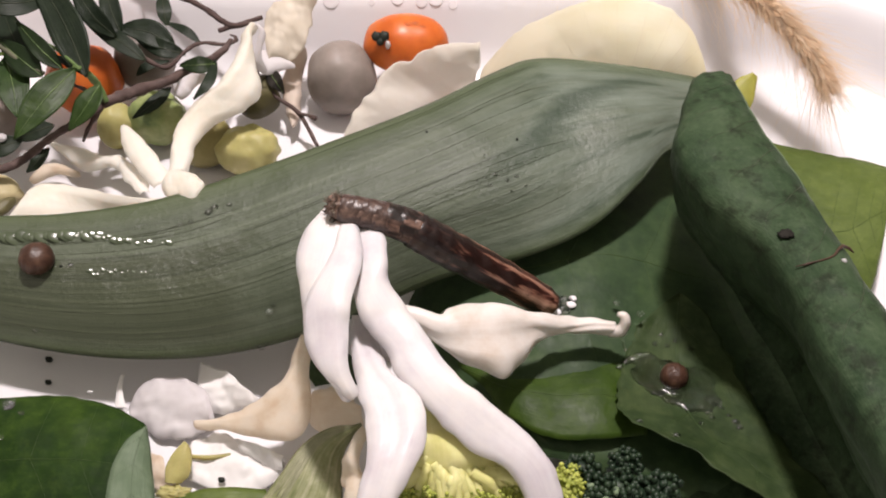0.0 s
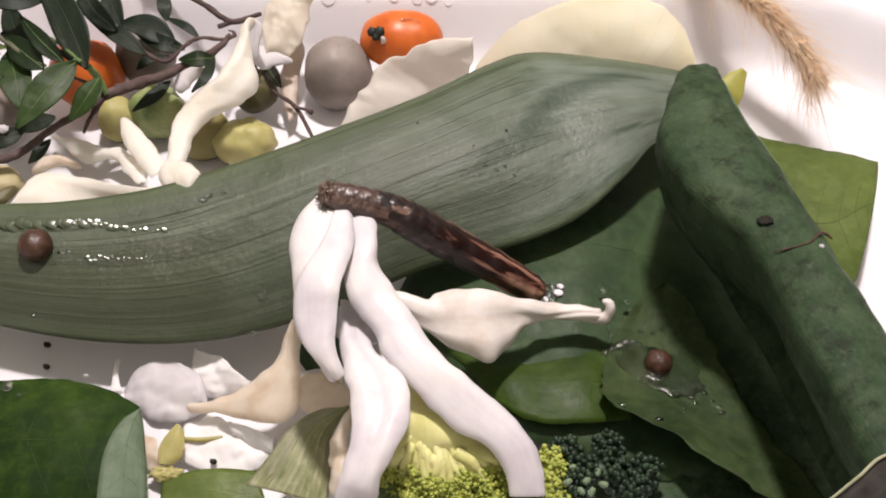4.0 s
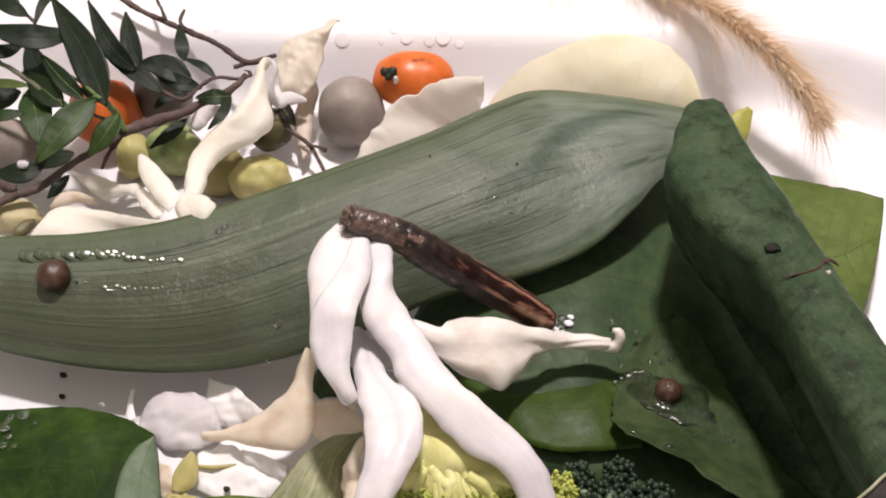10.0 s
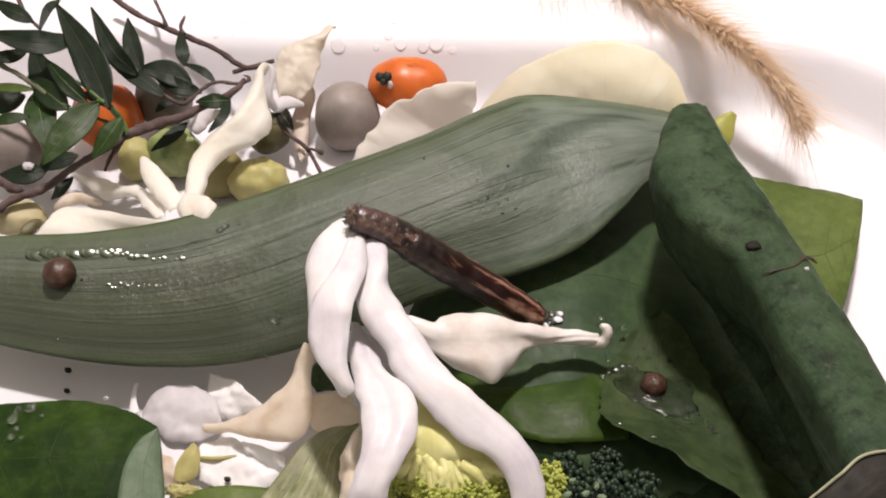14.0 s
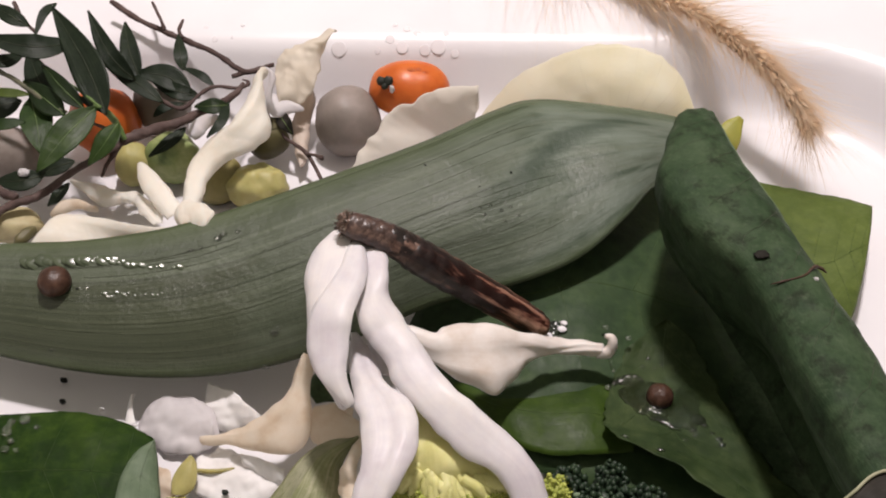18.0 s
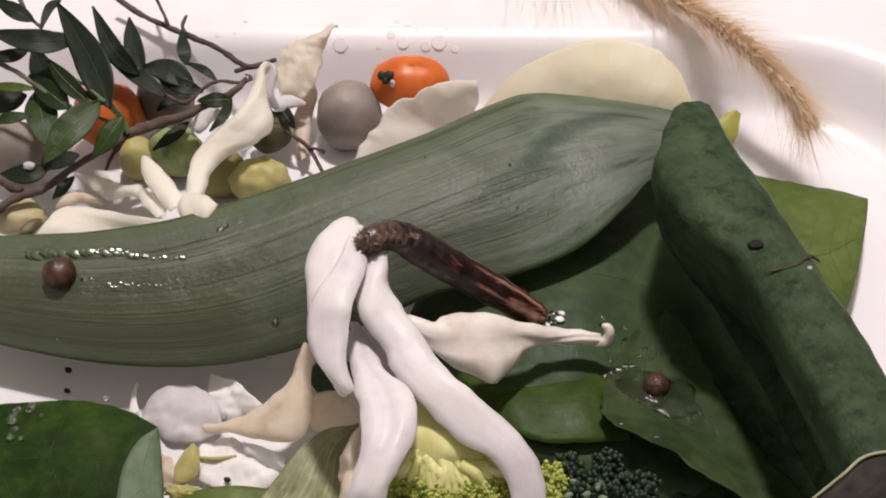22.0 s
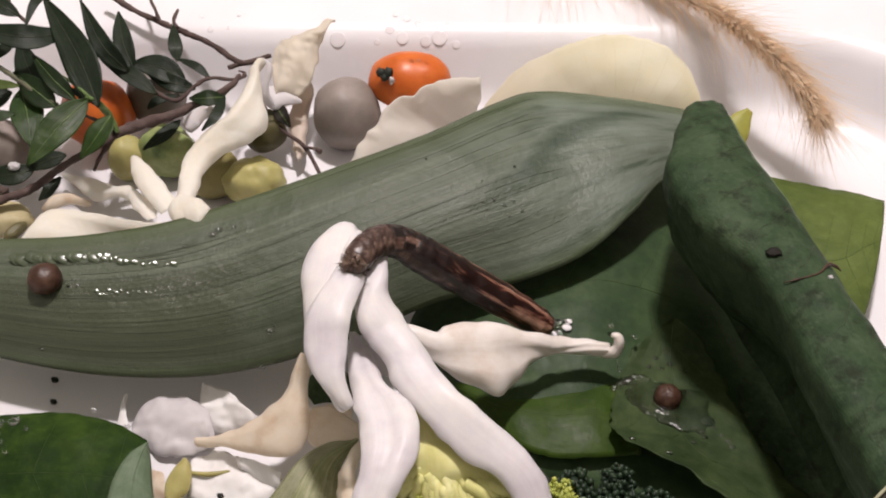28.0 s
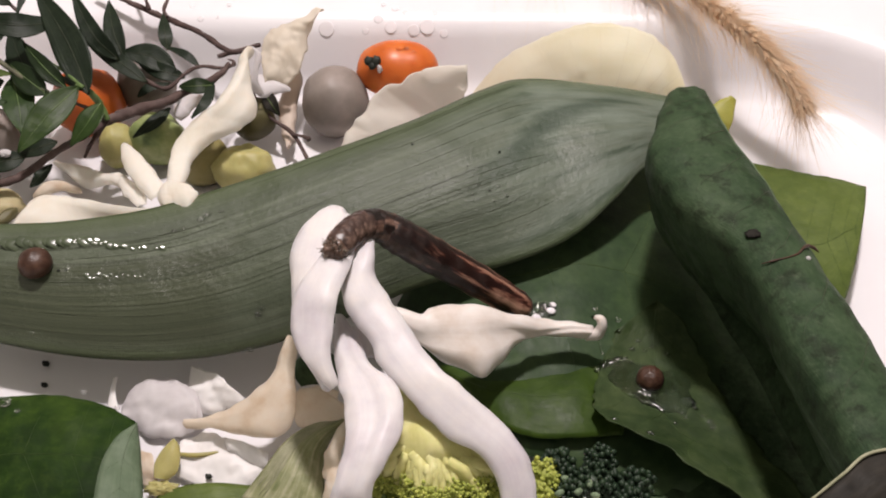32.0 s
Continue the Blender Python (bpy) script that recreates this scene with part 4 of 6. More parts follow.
glossy_leaf_blade = sheet("blade",
    [(-71.7, -17.5, 3.0), (-62.4, -17.7, 5.0), (-53.5, -17.8, 6.0), (-46.4, -19.0, 6.0), (-42.2, -21.0, 6.0), (-39.6, -22.6, 6.0)],
    [(-65.9, -37.8, 2.0), (-57.4, -38.3, 3.0), (-49.1, -38.7, 4.0), (-42.7, -38.6, 4.0), (-38.9, -37.7, 4.0), (-38.3, -35.9, 4.0)],
    m_leaf, nu=46, nv=26, bulge=1.5, ripple=0.5, size=8, ragged=0.02, parent=glossy_leaf)
leaf_veins(glossy_leaf_blade, glossy_leaf, m_palevein, count=5, rib=0.06, lean=0.08)
folded_leaf_edge = thing("folded_leaf_edge", "grey-green leaf underside folded over with dark veins", "leaf")
folded_leaf_edge_blade = sheet("blade",
    [(-39.2, -23.3, 7.0), (-41.4, -25.9, 7.5), (-42.7, -29.8, 7.5), (-42.8, -34.0, 7.5), (-42.5, -38.7, 7.0)],
    [(-39.2, -23.3, 7.0), (-38.5, -25.8, 6.0), (-37.7, -29.3, 5.5), (-36.9, -32.6, 5.5), (-36.1, -37.3, 5.0)],
    m_pale, nu=26, nv=10, bulge=0.6, ripple=0.2, size=4, parent=folded_leaf_edge)
leaf_veins(folded_leaf_edge_blade, folded_leaf_edge, m_vein, count=3, rib=0.03)
tagged(sheet("dark_leaf_scrap", [(-17.6, -15.4, 9.0), (-16.1, -12.9, 10.0), (-12.6, -12.6, 11.0), (-9.0, -15.7, 11.0)], [(-15.7, -18.0, 9.0), (-14.0, -17.6, 9.0), (-11.4, -18.5, 10.0), (-8.9, -18.3, 10.0)], m_roll, nu=20, nv=10, bulge=1), "scrap of dark green leaf behind the flower", "leaf")


def flat_petal(label, a, b, material=None, **kw):
    return tagged(petal("fallen_petal", a, b, material or m_white, **dict({"taper": 0.85, "ruffle": 0.45}, **kw)), label, "petal", "fallen petals")


def loose_petal(label, a, b, material, **kw):
    return tagged(sheet("fallen_petal", a, b, material, nu=44, nv=22, **kw), label, "petal", "fallen petals")


loose_petal("thin white petal cupped on the dish floor, greyed for shade", [(-43.8, -17.0, 2.0), (-41.4, -14.0, 4.0), (-35.9, -13.8, 5.0), (-32.3, -15.5, 4.0), (-30.7, -19.3, 3.0)], [(-42.1, -19.5, 1.2), (-38.6, -21.9, 1.2), (-34.9, -22.2, 1.2), (-32.4, -20.9, 1.4), (-30.8, -19.0, 1.6)], m_thin, thick=0.25, bulge=1.0, ripple=0.7, size=3.2, ragged=0.14, seed=11)
loose_petal("bright white petal scrap under the strap leaf", [(-33.6, -10.8, 4.0), (-29.9, -12.6, 5.0), (-27.0, -15.1, 5.0), (-24.5, -15.9, 3.0)], [(-33.6, -16.4, 1.5), (-30.5, -17.9, 1.2), (-27.5, -17.2, 1.2), (-24.9, -15.7, 1.5)], m_snow, thick=0.25, bulge=0.8, ripple=0.7, size=3.2, ragged=0.14, seed=12)
loose_petal("narrow white petal spike", [(-45.1, -12.0, 3.0), (-45.1, -14.2, 2.5), (-44.4, -16.8, 1.5)], [(-45.7, -12.2, 3.0), (-46.1, -14.2, 2.0), (-46.0, -16.8, 1.2)], m_snow, thick=0.25, bulge=0.2, ripple=0.1, size=3.5, ragged=0.14, seed=13)
loose_petal("bright white petal lying flat on the dish floor", [(-33.8, -23.0, 1.5), (-30.1, -21.9, 2.6), (-26.1, -23.5, 3.0), (-20.0, -26.0, 1.6)], [(-34.0, -28.1, 0.9), (-29.0, -30.7, 0.9), (-24.4, -30.8, 0.9), (-20.7, -28.5, 0.9)], m_snow, thick=0.25, bulge=0.7, ripple=0.7, size=3.2, ragged=0.14, seed=15)
loose_petal("small white petal scrap leaning on the tan petal", [(-26.7, -23.7, 4.5), (-23.8, -25.2, 5.0), (-19.9, -26.0, 4.0)], [(-25.9, -25.2, 2.6), (-23.2, -27.0, 2.4), (-20.2, -27.9, 2.4)], m_snow, thick=0.25, bulge=0.5, ripple=0.7, size=3.2, ragged=0.14, seed=16)
loose_petal("pale cream petal end beside the stem", [(-15.9, -19.3, 10.0), (-13.3, -19.4, 11.0), (-9.9, -20.1, 11.0)], [(-15.3, -22.7, 7.0), (-12.5, -23.1, 7.0), (-9.5, -22.9, 8.0)], m_tan, thick=0.25, bulge=1.2, ripple=0.7, size=3.2, ragged=0.14, seed=17)
loose_petal("yellow-green fleshy leaf chip", [(-34.1, -24.6, 5.0), (-35.4, -26.3, 4.6), (-36.3, -28.2, 4.0), (-36.3, -30.1, 3.0)], [(-33.0, -25.6, 4.5), (-32.7, -27.4, 4.0), (-33.0, -29.2, 3.2), (-34.2, -30.1, 2.6)], m_grape, thick=0.9, bulge=0.6, ripple=0.15, size=3.5, ragged=0.0, seed=18)
loose_petal("beige wilted scrap beside the folded leaf", [(-39.0, -25.1, 3.0), (-37.3, -26.0, 3.0), (-36.6, -28.0, 2.5)], [(-39.0, -29.3, 1.2), (-37.5, -30.4, 1.2), (-36.0, -30.0, 1.2)], m_tan, thick=0.25, bulge=0.4, ripple=0.7, size=3.2, ragged=0.14, seed=19)
blob("plant_scrap", (-35.1, -31.3, 2.2), (2.4, 1.2, 0.8), m_grape, rough=0.5, size=3)
tagged(bpy.data.objects["plant_scrap"], "small crumpled yellow-green plant scrap", "plant piece")
tagged(tube("grass_bit", [(-33.3, -25.7, 2.6), (-30.7, -26.0, 2.8), (-27.7, -25.4, 2.6)], (0.3, 0.38, 0.3), m_grape, n=12, seg=8), "pale cut bit of grass stem", "stem")
fuzzy_leaf = thing("fuzzy_leaf", "hairy green leaf with pale veins", "leaf")
fuzzy_leaf_blade = sheet("blade",
    [(-22.2, -36.3, 8.0), (-19.6, -33.3, 10.0), (-16.4, -28.6, 11.0), (-12.5, -26.5, 12.0), (-8.6, -26.2, 12.0)],
    [(-11.1, -39.1, 8.0), (-10.8, -35.6, 9.0), (-11.0, -31.1, 10.0), (-10.2, -28.5, 11.0), (-8.2, -27.3, 12.0)],
    m_fuzzy, nu=36, nv=18, bulge=1.5, ripple=0.3, size=4, parent=fuzzy_leaf)
for k in range(16):
    v0 = 0.06 + 0.22 * rng.random()
    vein(fuzzy_leaf_blade, [(0.05 + 0.1 * rng.random(), v0), (0.45, v0 + rng.uniform(0.0, 0.08)), (0.8 + 0.18 * rng.random(), v0 + rng.uniform(0.05, 0.2))], (0.04, 0.12, 0.03), m_fuzz, fuzzy_leaf, n=20)
tagged(sheet("low_leaf", [(-35.5, -32.3, 2.0), (-31.5, -31.3, 3.0), (-26.8, -31.0, 3.5), (-22.1, -31.1, 3.0)], [(-34.5, -38.7, 2.0), (-30.7, -38.6, 2.0), (-25.3, -38.6, 2.0), (-19.2, -38.6, 2.0)], m_bright, nu=24, nv=12, bulge=0.6, ripple=0.2, size=4), "green leaf edge on the dish floor", "leaf")
tagged(tube("brown_stem", [(-7.9, -27.5, 13.0), (-9.5, -30.4, 12.0), (-9.7, -33.4, 12.0), (-8.9, -36.7, 13.0), (-9.6, -39.1, 11.0)], (0.7, 1.0, 1.3, 1.6, 1.2), m_tan, n=26, seg=10, rough=0.4, size=1.6), "withered cream and brown stem", "stem")
tagged(sheet("dry_leaf", [(41.3, -59.7, 43.0), (44.3, -58.0, 45.0), (47.0, -56.1, 46.0), (50.0, -53.7, 46.0), (54.8, -52.4, 45.0), (59.9, -51.9, 43.0)], [(42.8, -63.7, 38.0), (45.6, -64.2, 39.0), (48.3, -64.8, 40.0), (51.4, -64.7, 40.0), (55.0, -64.7, 40.0), (58.9, -63.9, 40.0)], m_dry, nu=40, nv=16, bulge=2, ripple=0.3, size=6), "dark brown dry leaf with a pale rim", "leaf")
tube("pale_rim", [(41.3, -59.8, 43.2), (44.2, -58.2, 45.2), (47.0, -56.3, 46.2), (50.0, -53.9, 46.2), (54.8, -52.6, 45.2), (59.9, -52.1, 43.2)], (0.12, 0.2, 0.2, 0.12), m_fuzz, bpy.data.objects["dry_leaf"], "pale leaf rim", n=30, seg=6)


# ---- broccoli ----
def bud_cluster(name, centres, radius, material, parent, label="", squash=1.0, core=0.0):
    """Many small rounded buds in one mesh."""
    ico = bmesh.new()
    bmesh.ops.create_icosphere(ico, subdivisions=1, radius=1.0)
    base_v = [np.array(v.co) for v in ico.verts]
    base_f = [tuple(v.index for v in f.verts) for f in ico.faces]
    ico.free()
    verts, faces = [], []
    if core:
        heart = bmesh.new()
        bmesh.ops.create_icosphere(heart, subdivisions=2, radius=core)
        mid = np.mean(centres, axis=0) - np.array((0, 0, 0.5 * core))
        verts = [mid + np.array(v.co) * (1 + 0.25 * wobble(v.co, 0.5 * core, core)) for v in heart.verts]
        faces = [tuple(v.index for v in f.verts) for f in heart.faces]
        heart.free()
    for c in centres:
        r = radius * rng.uniform(0.65, 1.25)
        k = len(verts)
        verts += [np.array(c) + v * r * np.array((1, 1, squash * rng.uniform(0.9, 1.4))) for v in base_v]
        faces += [tuple(i + k for i in f) for f in base_f]
    ob = part(name, mesh_of(name, verts, faces), material, parent, label)
    ob["kind"] = "stuff"
    return ob


def crown(centre, radii, count, low=-0.1):
    out = []
    while len(out) < count:
        d = unit(rng.normal(size=3))
        if d[2] < low:
            continue
        out.append(np.array(centre) + d * np.array(radii) * (0.9 + 0.1 * rng.random()) + rng.normal(size=3) * 0.25)
    return out


broc = thing("broccoli_floret", "pale yellow-green broccoli floret with a thick stalk", "broccoli")
sheet("stalk", [(-1.0, -25.7, 20.0), (-0.3, -30.5, 21.0), (-0.3, -34.8, 21.0), (-1.5, -36.7, 19.0), (-2.9, -37.2, 15.0)], [(1.1, -25.7, 20.0), (3.6, -30.6, 21.0), (7.0, -34.4, 21.0), (11.5, -36.0, 19.0), (15.0, -36.0, 15.0)], m_stalk, broc, nu=40, nv=24, swell=(0.8, 1.4, 1.9, 2.0, 1.0), thick=1.5, ripple=0.5, size=2.5)
WEST, EAST = np.array((-2.7, -37.6, 16.0)), np.array((14.9, -36.1, 16.0))
FORK_W, FORK_E = np.array((-0.1, -37.1, 21.5)), np.array((9.3, -36.8, 21.5))
for k in range(38):
    s = rng.random()
    reach = rng.uniform(0.8, 1.2)
    root = FORK_W * (1 - s) + FORK_E * s + np.array((rng.uniform(-1.6, 1.6), rng.uniform(-1.0, 1.4), rng.uniform(-2.6, -1.4)))
    rim = WEST * (1 - s) + EAST * s + np.array((rng.uniform(-0.8, 0.8), -3.6 * math.sin(math.pi * s) - 0.6, rng.uniform(0.2, 1.8)))
    end = root * (1 - reach) + rim * reach
    tube("branch", [root, (root + end) / 2 + np.array((rng.uniform(-0.5, 0.5), 0, 0.7)), end], (0.8, rng.uniform(0.6, 1.0), rng.uniform(0.4, 0.7)), m_stalk, broc, n=14, seg=9, rough=0.3, size=1.0, seed=k)
    bud_cluster("bud_tuft", crown(end + np.array((0, -0.3, 0.0)), (1.1, 1.1, 0.8), 44), 0.25, m_floret, broc, core=0.7)
for s in np.linspace(0, 1, 13):
    c = WEST * (1 - s) + EAST * s + np.array((0, -5.0 * math.sin(math.pi * s) - 2.4, -1.4 + rng.uniform(-0.5, 0.5)))
    bud_cluster("bud_tuft", crown(c, (1.9, 2.0, 1.8), 130), 0.28, m_floret, broc, core=1.9)
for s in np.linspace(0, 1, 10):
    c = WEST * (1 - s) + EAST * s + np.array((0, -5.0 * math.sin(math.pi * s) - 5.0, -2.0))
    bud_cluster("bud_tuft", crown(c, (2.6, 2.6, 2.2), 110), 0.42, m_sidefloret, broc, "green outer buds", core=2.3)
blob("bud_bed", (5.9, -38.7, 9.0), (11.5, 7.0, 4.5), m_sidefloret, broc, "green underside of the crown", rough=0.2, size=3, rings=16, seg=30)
dark = thing("dark_floret", "dark blue-green broccoli floret with tight buds", "broccoli")
for c in ((20.8, -33.4, 12.0), (22.7, -36.3, 12.0), (25.6, -35.1, 11.0), (28.1, -35.8, 10.0), (27.3, -30.8, 9.0), (21.8, -38.4, 11.0), (30.1, -37.0, 9.0), (32.1, -33.4, 8.0)):
    bud_cluster("bud_tuft", crown(c, (2.3, 2.2, 2.2), 64), 0.48, m_darkfloret, dark, squash=1.3, core=1.9)
for k, c in enumerate(((21.7, -36.5, 14.0), (23.3, -38.5, 14.0), (24.9, -36.9, 13.5), (22.5, -40.0, 14.0), (25.6, -38.4, 13.0), (20.8, -38.7, 14.0), (23.9, -39.8, 13.5))):
    blob("bud", c, (0.75, 0.45, 0.45), m_palebud, dark, "pale grey-green bud", rough=0.15, turn=(0, 20, 40 * k), rings=8, seg=10)
for c in ((19.1, -35.1, 13.0), (18.8, -37.4, 12.0), (19.8, -39.4, 11.0), (16.9, -40.0, 12.0)):
    bud_cluster("pale_bud_tuft", crown(c, (2.0, 2.0, 1.8), 90), 0.34, m_floret, dark, "pale yellow-green buds", core=1.7)

# ---- fruit pieces along the back ----
tagged(blob("grey_berry", (-16.2, 49.7, 6.8), (6.3, 6.3, 6.8), m_grey), "round grey-green berry with dull wet skin", "berry", "berries")
orange = thing("orange_fruit", "glossy orange fruit slice with a black mark", "fruit")
blob("flesh", (-4.6, 54.2, 11.0), (7.7, 5.5, 5.3), m_orange, orange, rough=0.05, size=5, rings=28, seg=40)
for dx, up, r in ((-0.7, 0.35, 0.85), (0.7, 0.4, 0.9), (0.0, -0.5, 0.75)):
    blob("black_mark", (-8.9 + dx, 50.4 + 0.65 * up, 15.4 + 0.75 * up), (r, 0.35, r), m_speck, orange, "lobe of a black heart-shaped mark", rough=0.25, size=5, turn=(-48, 0, 5), rings=10, seg=14)
blob("white_mark", (-7.6, 49.8, 14.4), (0.5, 0.35, 0.8), m_thin, orange, "small white fleck", rough=0.4, rings=8, seg=10)
for k in range(9):
    a = radians(35 + 13 * k)
    blob("juice_bead", (-4.6 + 6.0 * math.cos(a), 53.6 + 0.5 * math.sin(3 * k), 11.2 + 4.9 * math.sin(a)), (0.7, 0.4, 0.3), m_bead, orange, "wet glint of juice", rough=0.4, seed=k, rings=8, seg=10)
tagged(petal("pale_petal", [(-15.1, 38.7, 3.0), (-12.6, 40.4, 8.0), (-10.0, 41.9, 11.0), (-7.4, 44.5, 14.0), (-0.6, 43.7, 18.0), (8.3, 43.3, 21.0)], [(-12.8, 36.8, 2.0), (-6.8, 39.2, 4.0), (-0.7, 41.3, 6.0), (3.3, 42.5, 8.0), (7.1, 43.6, 11.0), (8.5, 43.4, 17.0)], m_backlit, thick=0.5, arch=1.0, ripple=0.8, size=4, ruffle=0.7, nu=80), "crumpled cream petal leaning on the fruit", "petal")
yellow_petal = thing("yellow_petal", "pale yellow cupped petal", "petal")
yellow_blade = sheet("blade", [(9.8, 54.3, 6.0), (14.9, 53.7, 14.0), (22.5, 54.0, 19.0), (32.0, 53.8, 22.0), (40.4, 53.7, 20.0), (46.4, 54.0, 14.0), (48.4, 52.3, 8.0)], [(11.0, 51.6, 2.0), (17.4, 48.8, 3.0), (24.7, 47.7, 4.0), (33.0, 46.7, 5.0), (39.4, 46.8, 5.0), (45.1, 49.6, 4.0), (49.3, 52.8, 2.0)], m_yellow, yellow_petal, nu=70, nv=30, bulge=3, ripple=0.5, size=7, thick=0.8, ragged=0.05)
for k in range(9):
    vein(yellow_blade, [(0.1 + 0.8 * k / 8, 0.03), (0.25 + 0.5 * k / 8, 0.5), (0.4 + 0.2 * k / 8, 0.95)], (0.02, 0.05), m_yellow, yellow_petal, n=20)
tagged(petal("leaf_bud", [(51.0, 41.1, 12.0), (52.8, 43.1, 13.0), (55.1, 43.6, 14.0)], [(54.3, 38.4, 9.0), (55.4, 40.0, 11.0), (56.2, 43.6, 13.0)], m_bud, thick=1.2, seed=29), "small yellow-green leaf tip", "leaf")

# ---- left back: petals and fruit ----
FP = "fallen white petal curling over other scraps"
flat_petal(FP, [(-31.2, 49.0, 19.0), (-32.4, 46.4, 19.0), (-32.9, 40.8, 18.5), (-35.4, 37.0, 17.0), (-38.8, 34.7, 15.0), (-41.3, 31.8, 13.5), (-42.5, 27.9, 12.5), (-41.9, 20.2, 12.0)], [(-29.7, 48.7, 19.0), (-30.8, 46.4, 18.0), (-30.3, 43.2, 16.0), (-28.5, 38.5, 14.5), (-30.1, 34.7, 13.5), (-35.6, 31.6, 12.5), (-38.1, 27.4, 12.0), (-38.7, 20.8, 11.5)], m_cream, thick=1.3, arch=1.3, ripple=0.45, size=4, seed=31, nu=80, taper=0.1, ruffle=0.4, crease=0.5)
flat_petal("thin curled strip of white petal", [(-30.6, 49.1, 19.5), (-29.5, 48.4, 19.0), (-29.9, 47.0, 17.5), (-30.6, 45.4, 15.5), (-30.5, 44.7, 13.0)], [(-29.8, 49.4, 19.5), (-28.4, 48.1, 19.0), (-28.6, 46.7, 17.5), (-29.1, 45.2, 15.0), (-28.0, 45.0, 12.0)], m_thin, thick=0.5, arch=0.3, seed=32, nu=40, taper=0.3)
flat_petal(FP, [(-52.2, 32.9, 10.0), (-51.2, 28.9, 10.7), (-48.0, 23.3, 11.3), (-43.7, 17.4, 12.0)], [(-50.8, 33.2, 10.0), (-47.3, 29.0, 10.7), (-43.3, 23.4, 11.3), (-40.2, 18.6, 12.0)], m_cream, thick=1.4, arch=0.8, seed=33, taper=0.1)
flat_petal("narrow white petal strip", [(-52.4, 27.0, 7.0), (-49.7, 22.6, 8.5), (-46.4, 18.0, 10.0)], [(-50.9, 28.8, 7.0), (-46.8, 23.2, 8.5), (-44.4, 18.4, 10.0)], m_cream, thick=0.8, arch=0.5, seed=34, taper=0.3)
flat_petal("broad white petal lying beside the strap leaf", [(-64.8, 9.3, 14.0), (-62.8, 12.8, 15.0), (-60.1, 15.8, 15.0), (-53.6, 13.9, 16.0), (-46.6, 11.3, 17.0), (-41.3, 11.1, 17.0)], [(-65.8, 9.1, 10.0), (-58.2, 8.3, 11.0), (-51.2, 9.9, 12.0), (-45.6, 10.9, 13.0), (-42.3, 11.2, 14.0), (-40.7, 10.6, 15.0)], m_cream, thick=1.0, arch=0.8, seed=35, taper=0.2)
flat_petal("torn petal base resting on the strap leaf", [(-40.3, 13.5, 18.0), (-38.9, 14.4, 19.0), (-35.9, 13.2, 20.0), (-33.5, 10.7, 20.0)], [(-39.9, 10.1, 18.0), (-37.6, 8.0, 19.0), (-34.9, 7.0, 20.0), (-33.4, 9.2, 20.0)], m_cream, thick=1.8, arch=0.6, ripple=0.4, size=2, seed=37, taper=0.2)
flat_petal("crumpled cream petal on the dish floor", [(-66.5, 37.1, 4.0), (-60.3, 33.3, 5.0), (-54.9, 31.9, 5.0), (-51.7, 32.8, 5.0)], [(-65.4, 34.7, 3.0), (-59.2, 29.2, 4.0), (-53.6, 29.5, 4.0), (-47.7, 22.6, 5.0)], m_cream, thick=1.0, arch=0.6, ripple=0.5, size=3, seed=41)
flat_petal("curled cream petal ring on the dish floor", [(-68.9, 29.2, 3.0), (-65.0, 30.8, 4.0), (-59.7, 29.4, 4.0)], [(-67.5, 26.7, 2.0), (-63.8, 29.0, 3.0), (-59.0, 27.6, 3.0)], m_tan, thick=0.9, arch=0.5, seed=43)
m_blush = flesh_material("blushed_petal_flesh", (0.48, 0.37, 0.30), (0.60, 0.50, 0.42), (0.72, 0.63, 0.56), 0.5, 0.2, 110.0, thin=0.3)
tagged(sheet("tipped_petal", [(-19.7, 61.0, 20.0), (-22.0, 59.1, 19.0), (-25.1, 59.1, 18.0), (-27.7, 58.4, 17.0), (-29.2, 56.4, 15.5), (-29.6, 53.1, 14.0), (-28.6, 50.9, 12.0)], [(-19.6, 61.0, 19.5), (-20.3, 58.4, 17.5), (-21.2, 55.0, 16.0), (-21.7, 51.8, 14.5), (-23.1, 50.1, 12.5), (-24.9, 48.9, 11.0), (-27.1, 50.1, 10.8)], m_veil, nu=60, nv=24, bulge=1.8, ripple=0.8, size=3, thick=0.3, ragged=0.14), "thin cream petal with a dark pointed tip", "petal")
tagged(petal("blushed_petal", [(-25.3, 54.9, 10.0), (-26.1, 51.8, 7.7), (-26.8, 47.9, 5.3), (-25.6, 40.9, 3.0)], [(-22.3, 56.6, 10.0), (-22.7, 52.7, 7.7), (-23.1, 47.9, 5.3), (-23.2, 40.2, 3.0)], m_blush, thick=0.4, arch=0.8, ripple=0.5, size=4, ruffle=0.5, taper=0.8), "pinkish brown withered petal beside the berry", "petal")
flat_petal("grey-white petal fold hanging from the twig", [(-30.9, 51.3, 13.0), (-29.0, 50.5, 12.3), (-25.5, 49.1, 11.7), (-23.8, 48.9, 11.0)], [(-31.0, 46.8, 11.0), (-28.9, 46.0, 10.7), (-26.5, 47.4, 10.3), (-24.5, 48.5, 10.0)], m_thin, thick=0.6, arch=0.6, seed=45)
flat_petal("shaded white petal under the twig", [(-45.6, 43.8, 9.0), (-44.1, 46.2, 10.3), (-41.2, 46.2, 11.7), (-38.0, 43.3, 13.0)], [(-42.3, 40.0, 9.0), (-41.2, 42.3, 10.3), (-39.4, 43.0, 11.7), (-37.7, 42.7, 13.0)], thick=1.2, arch=0.9, seed=39)
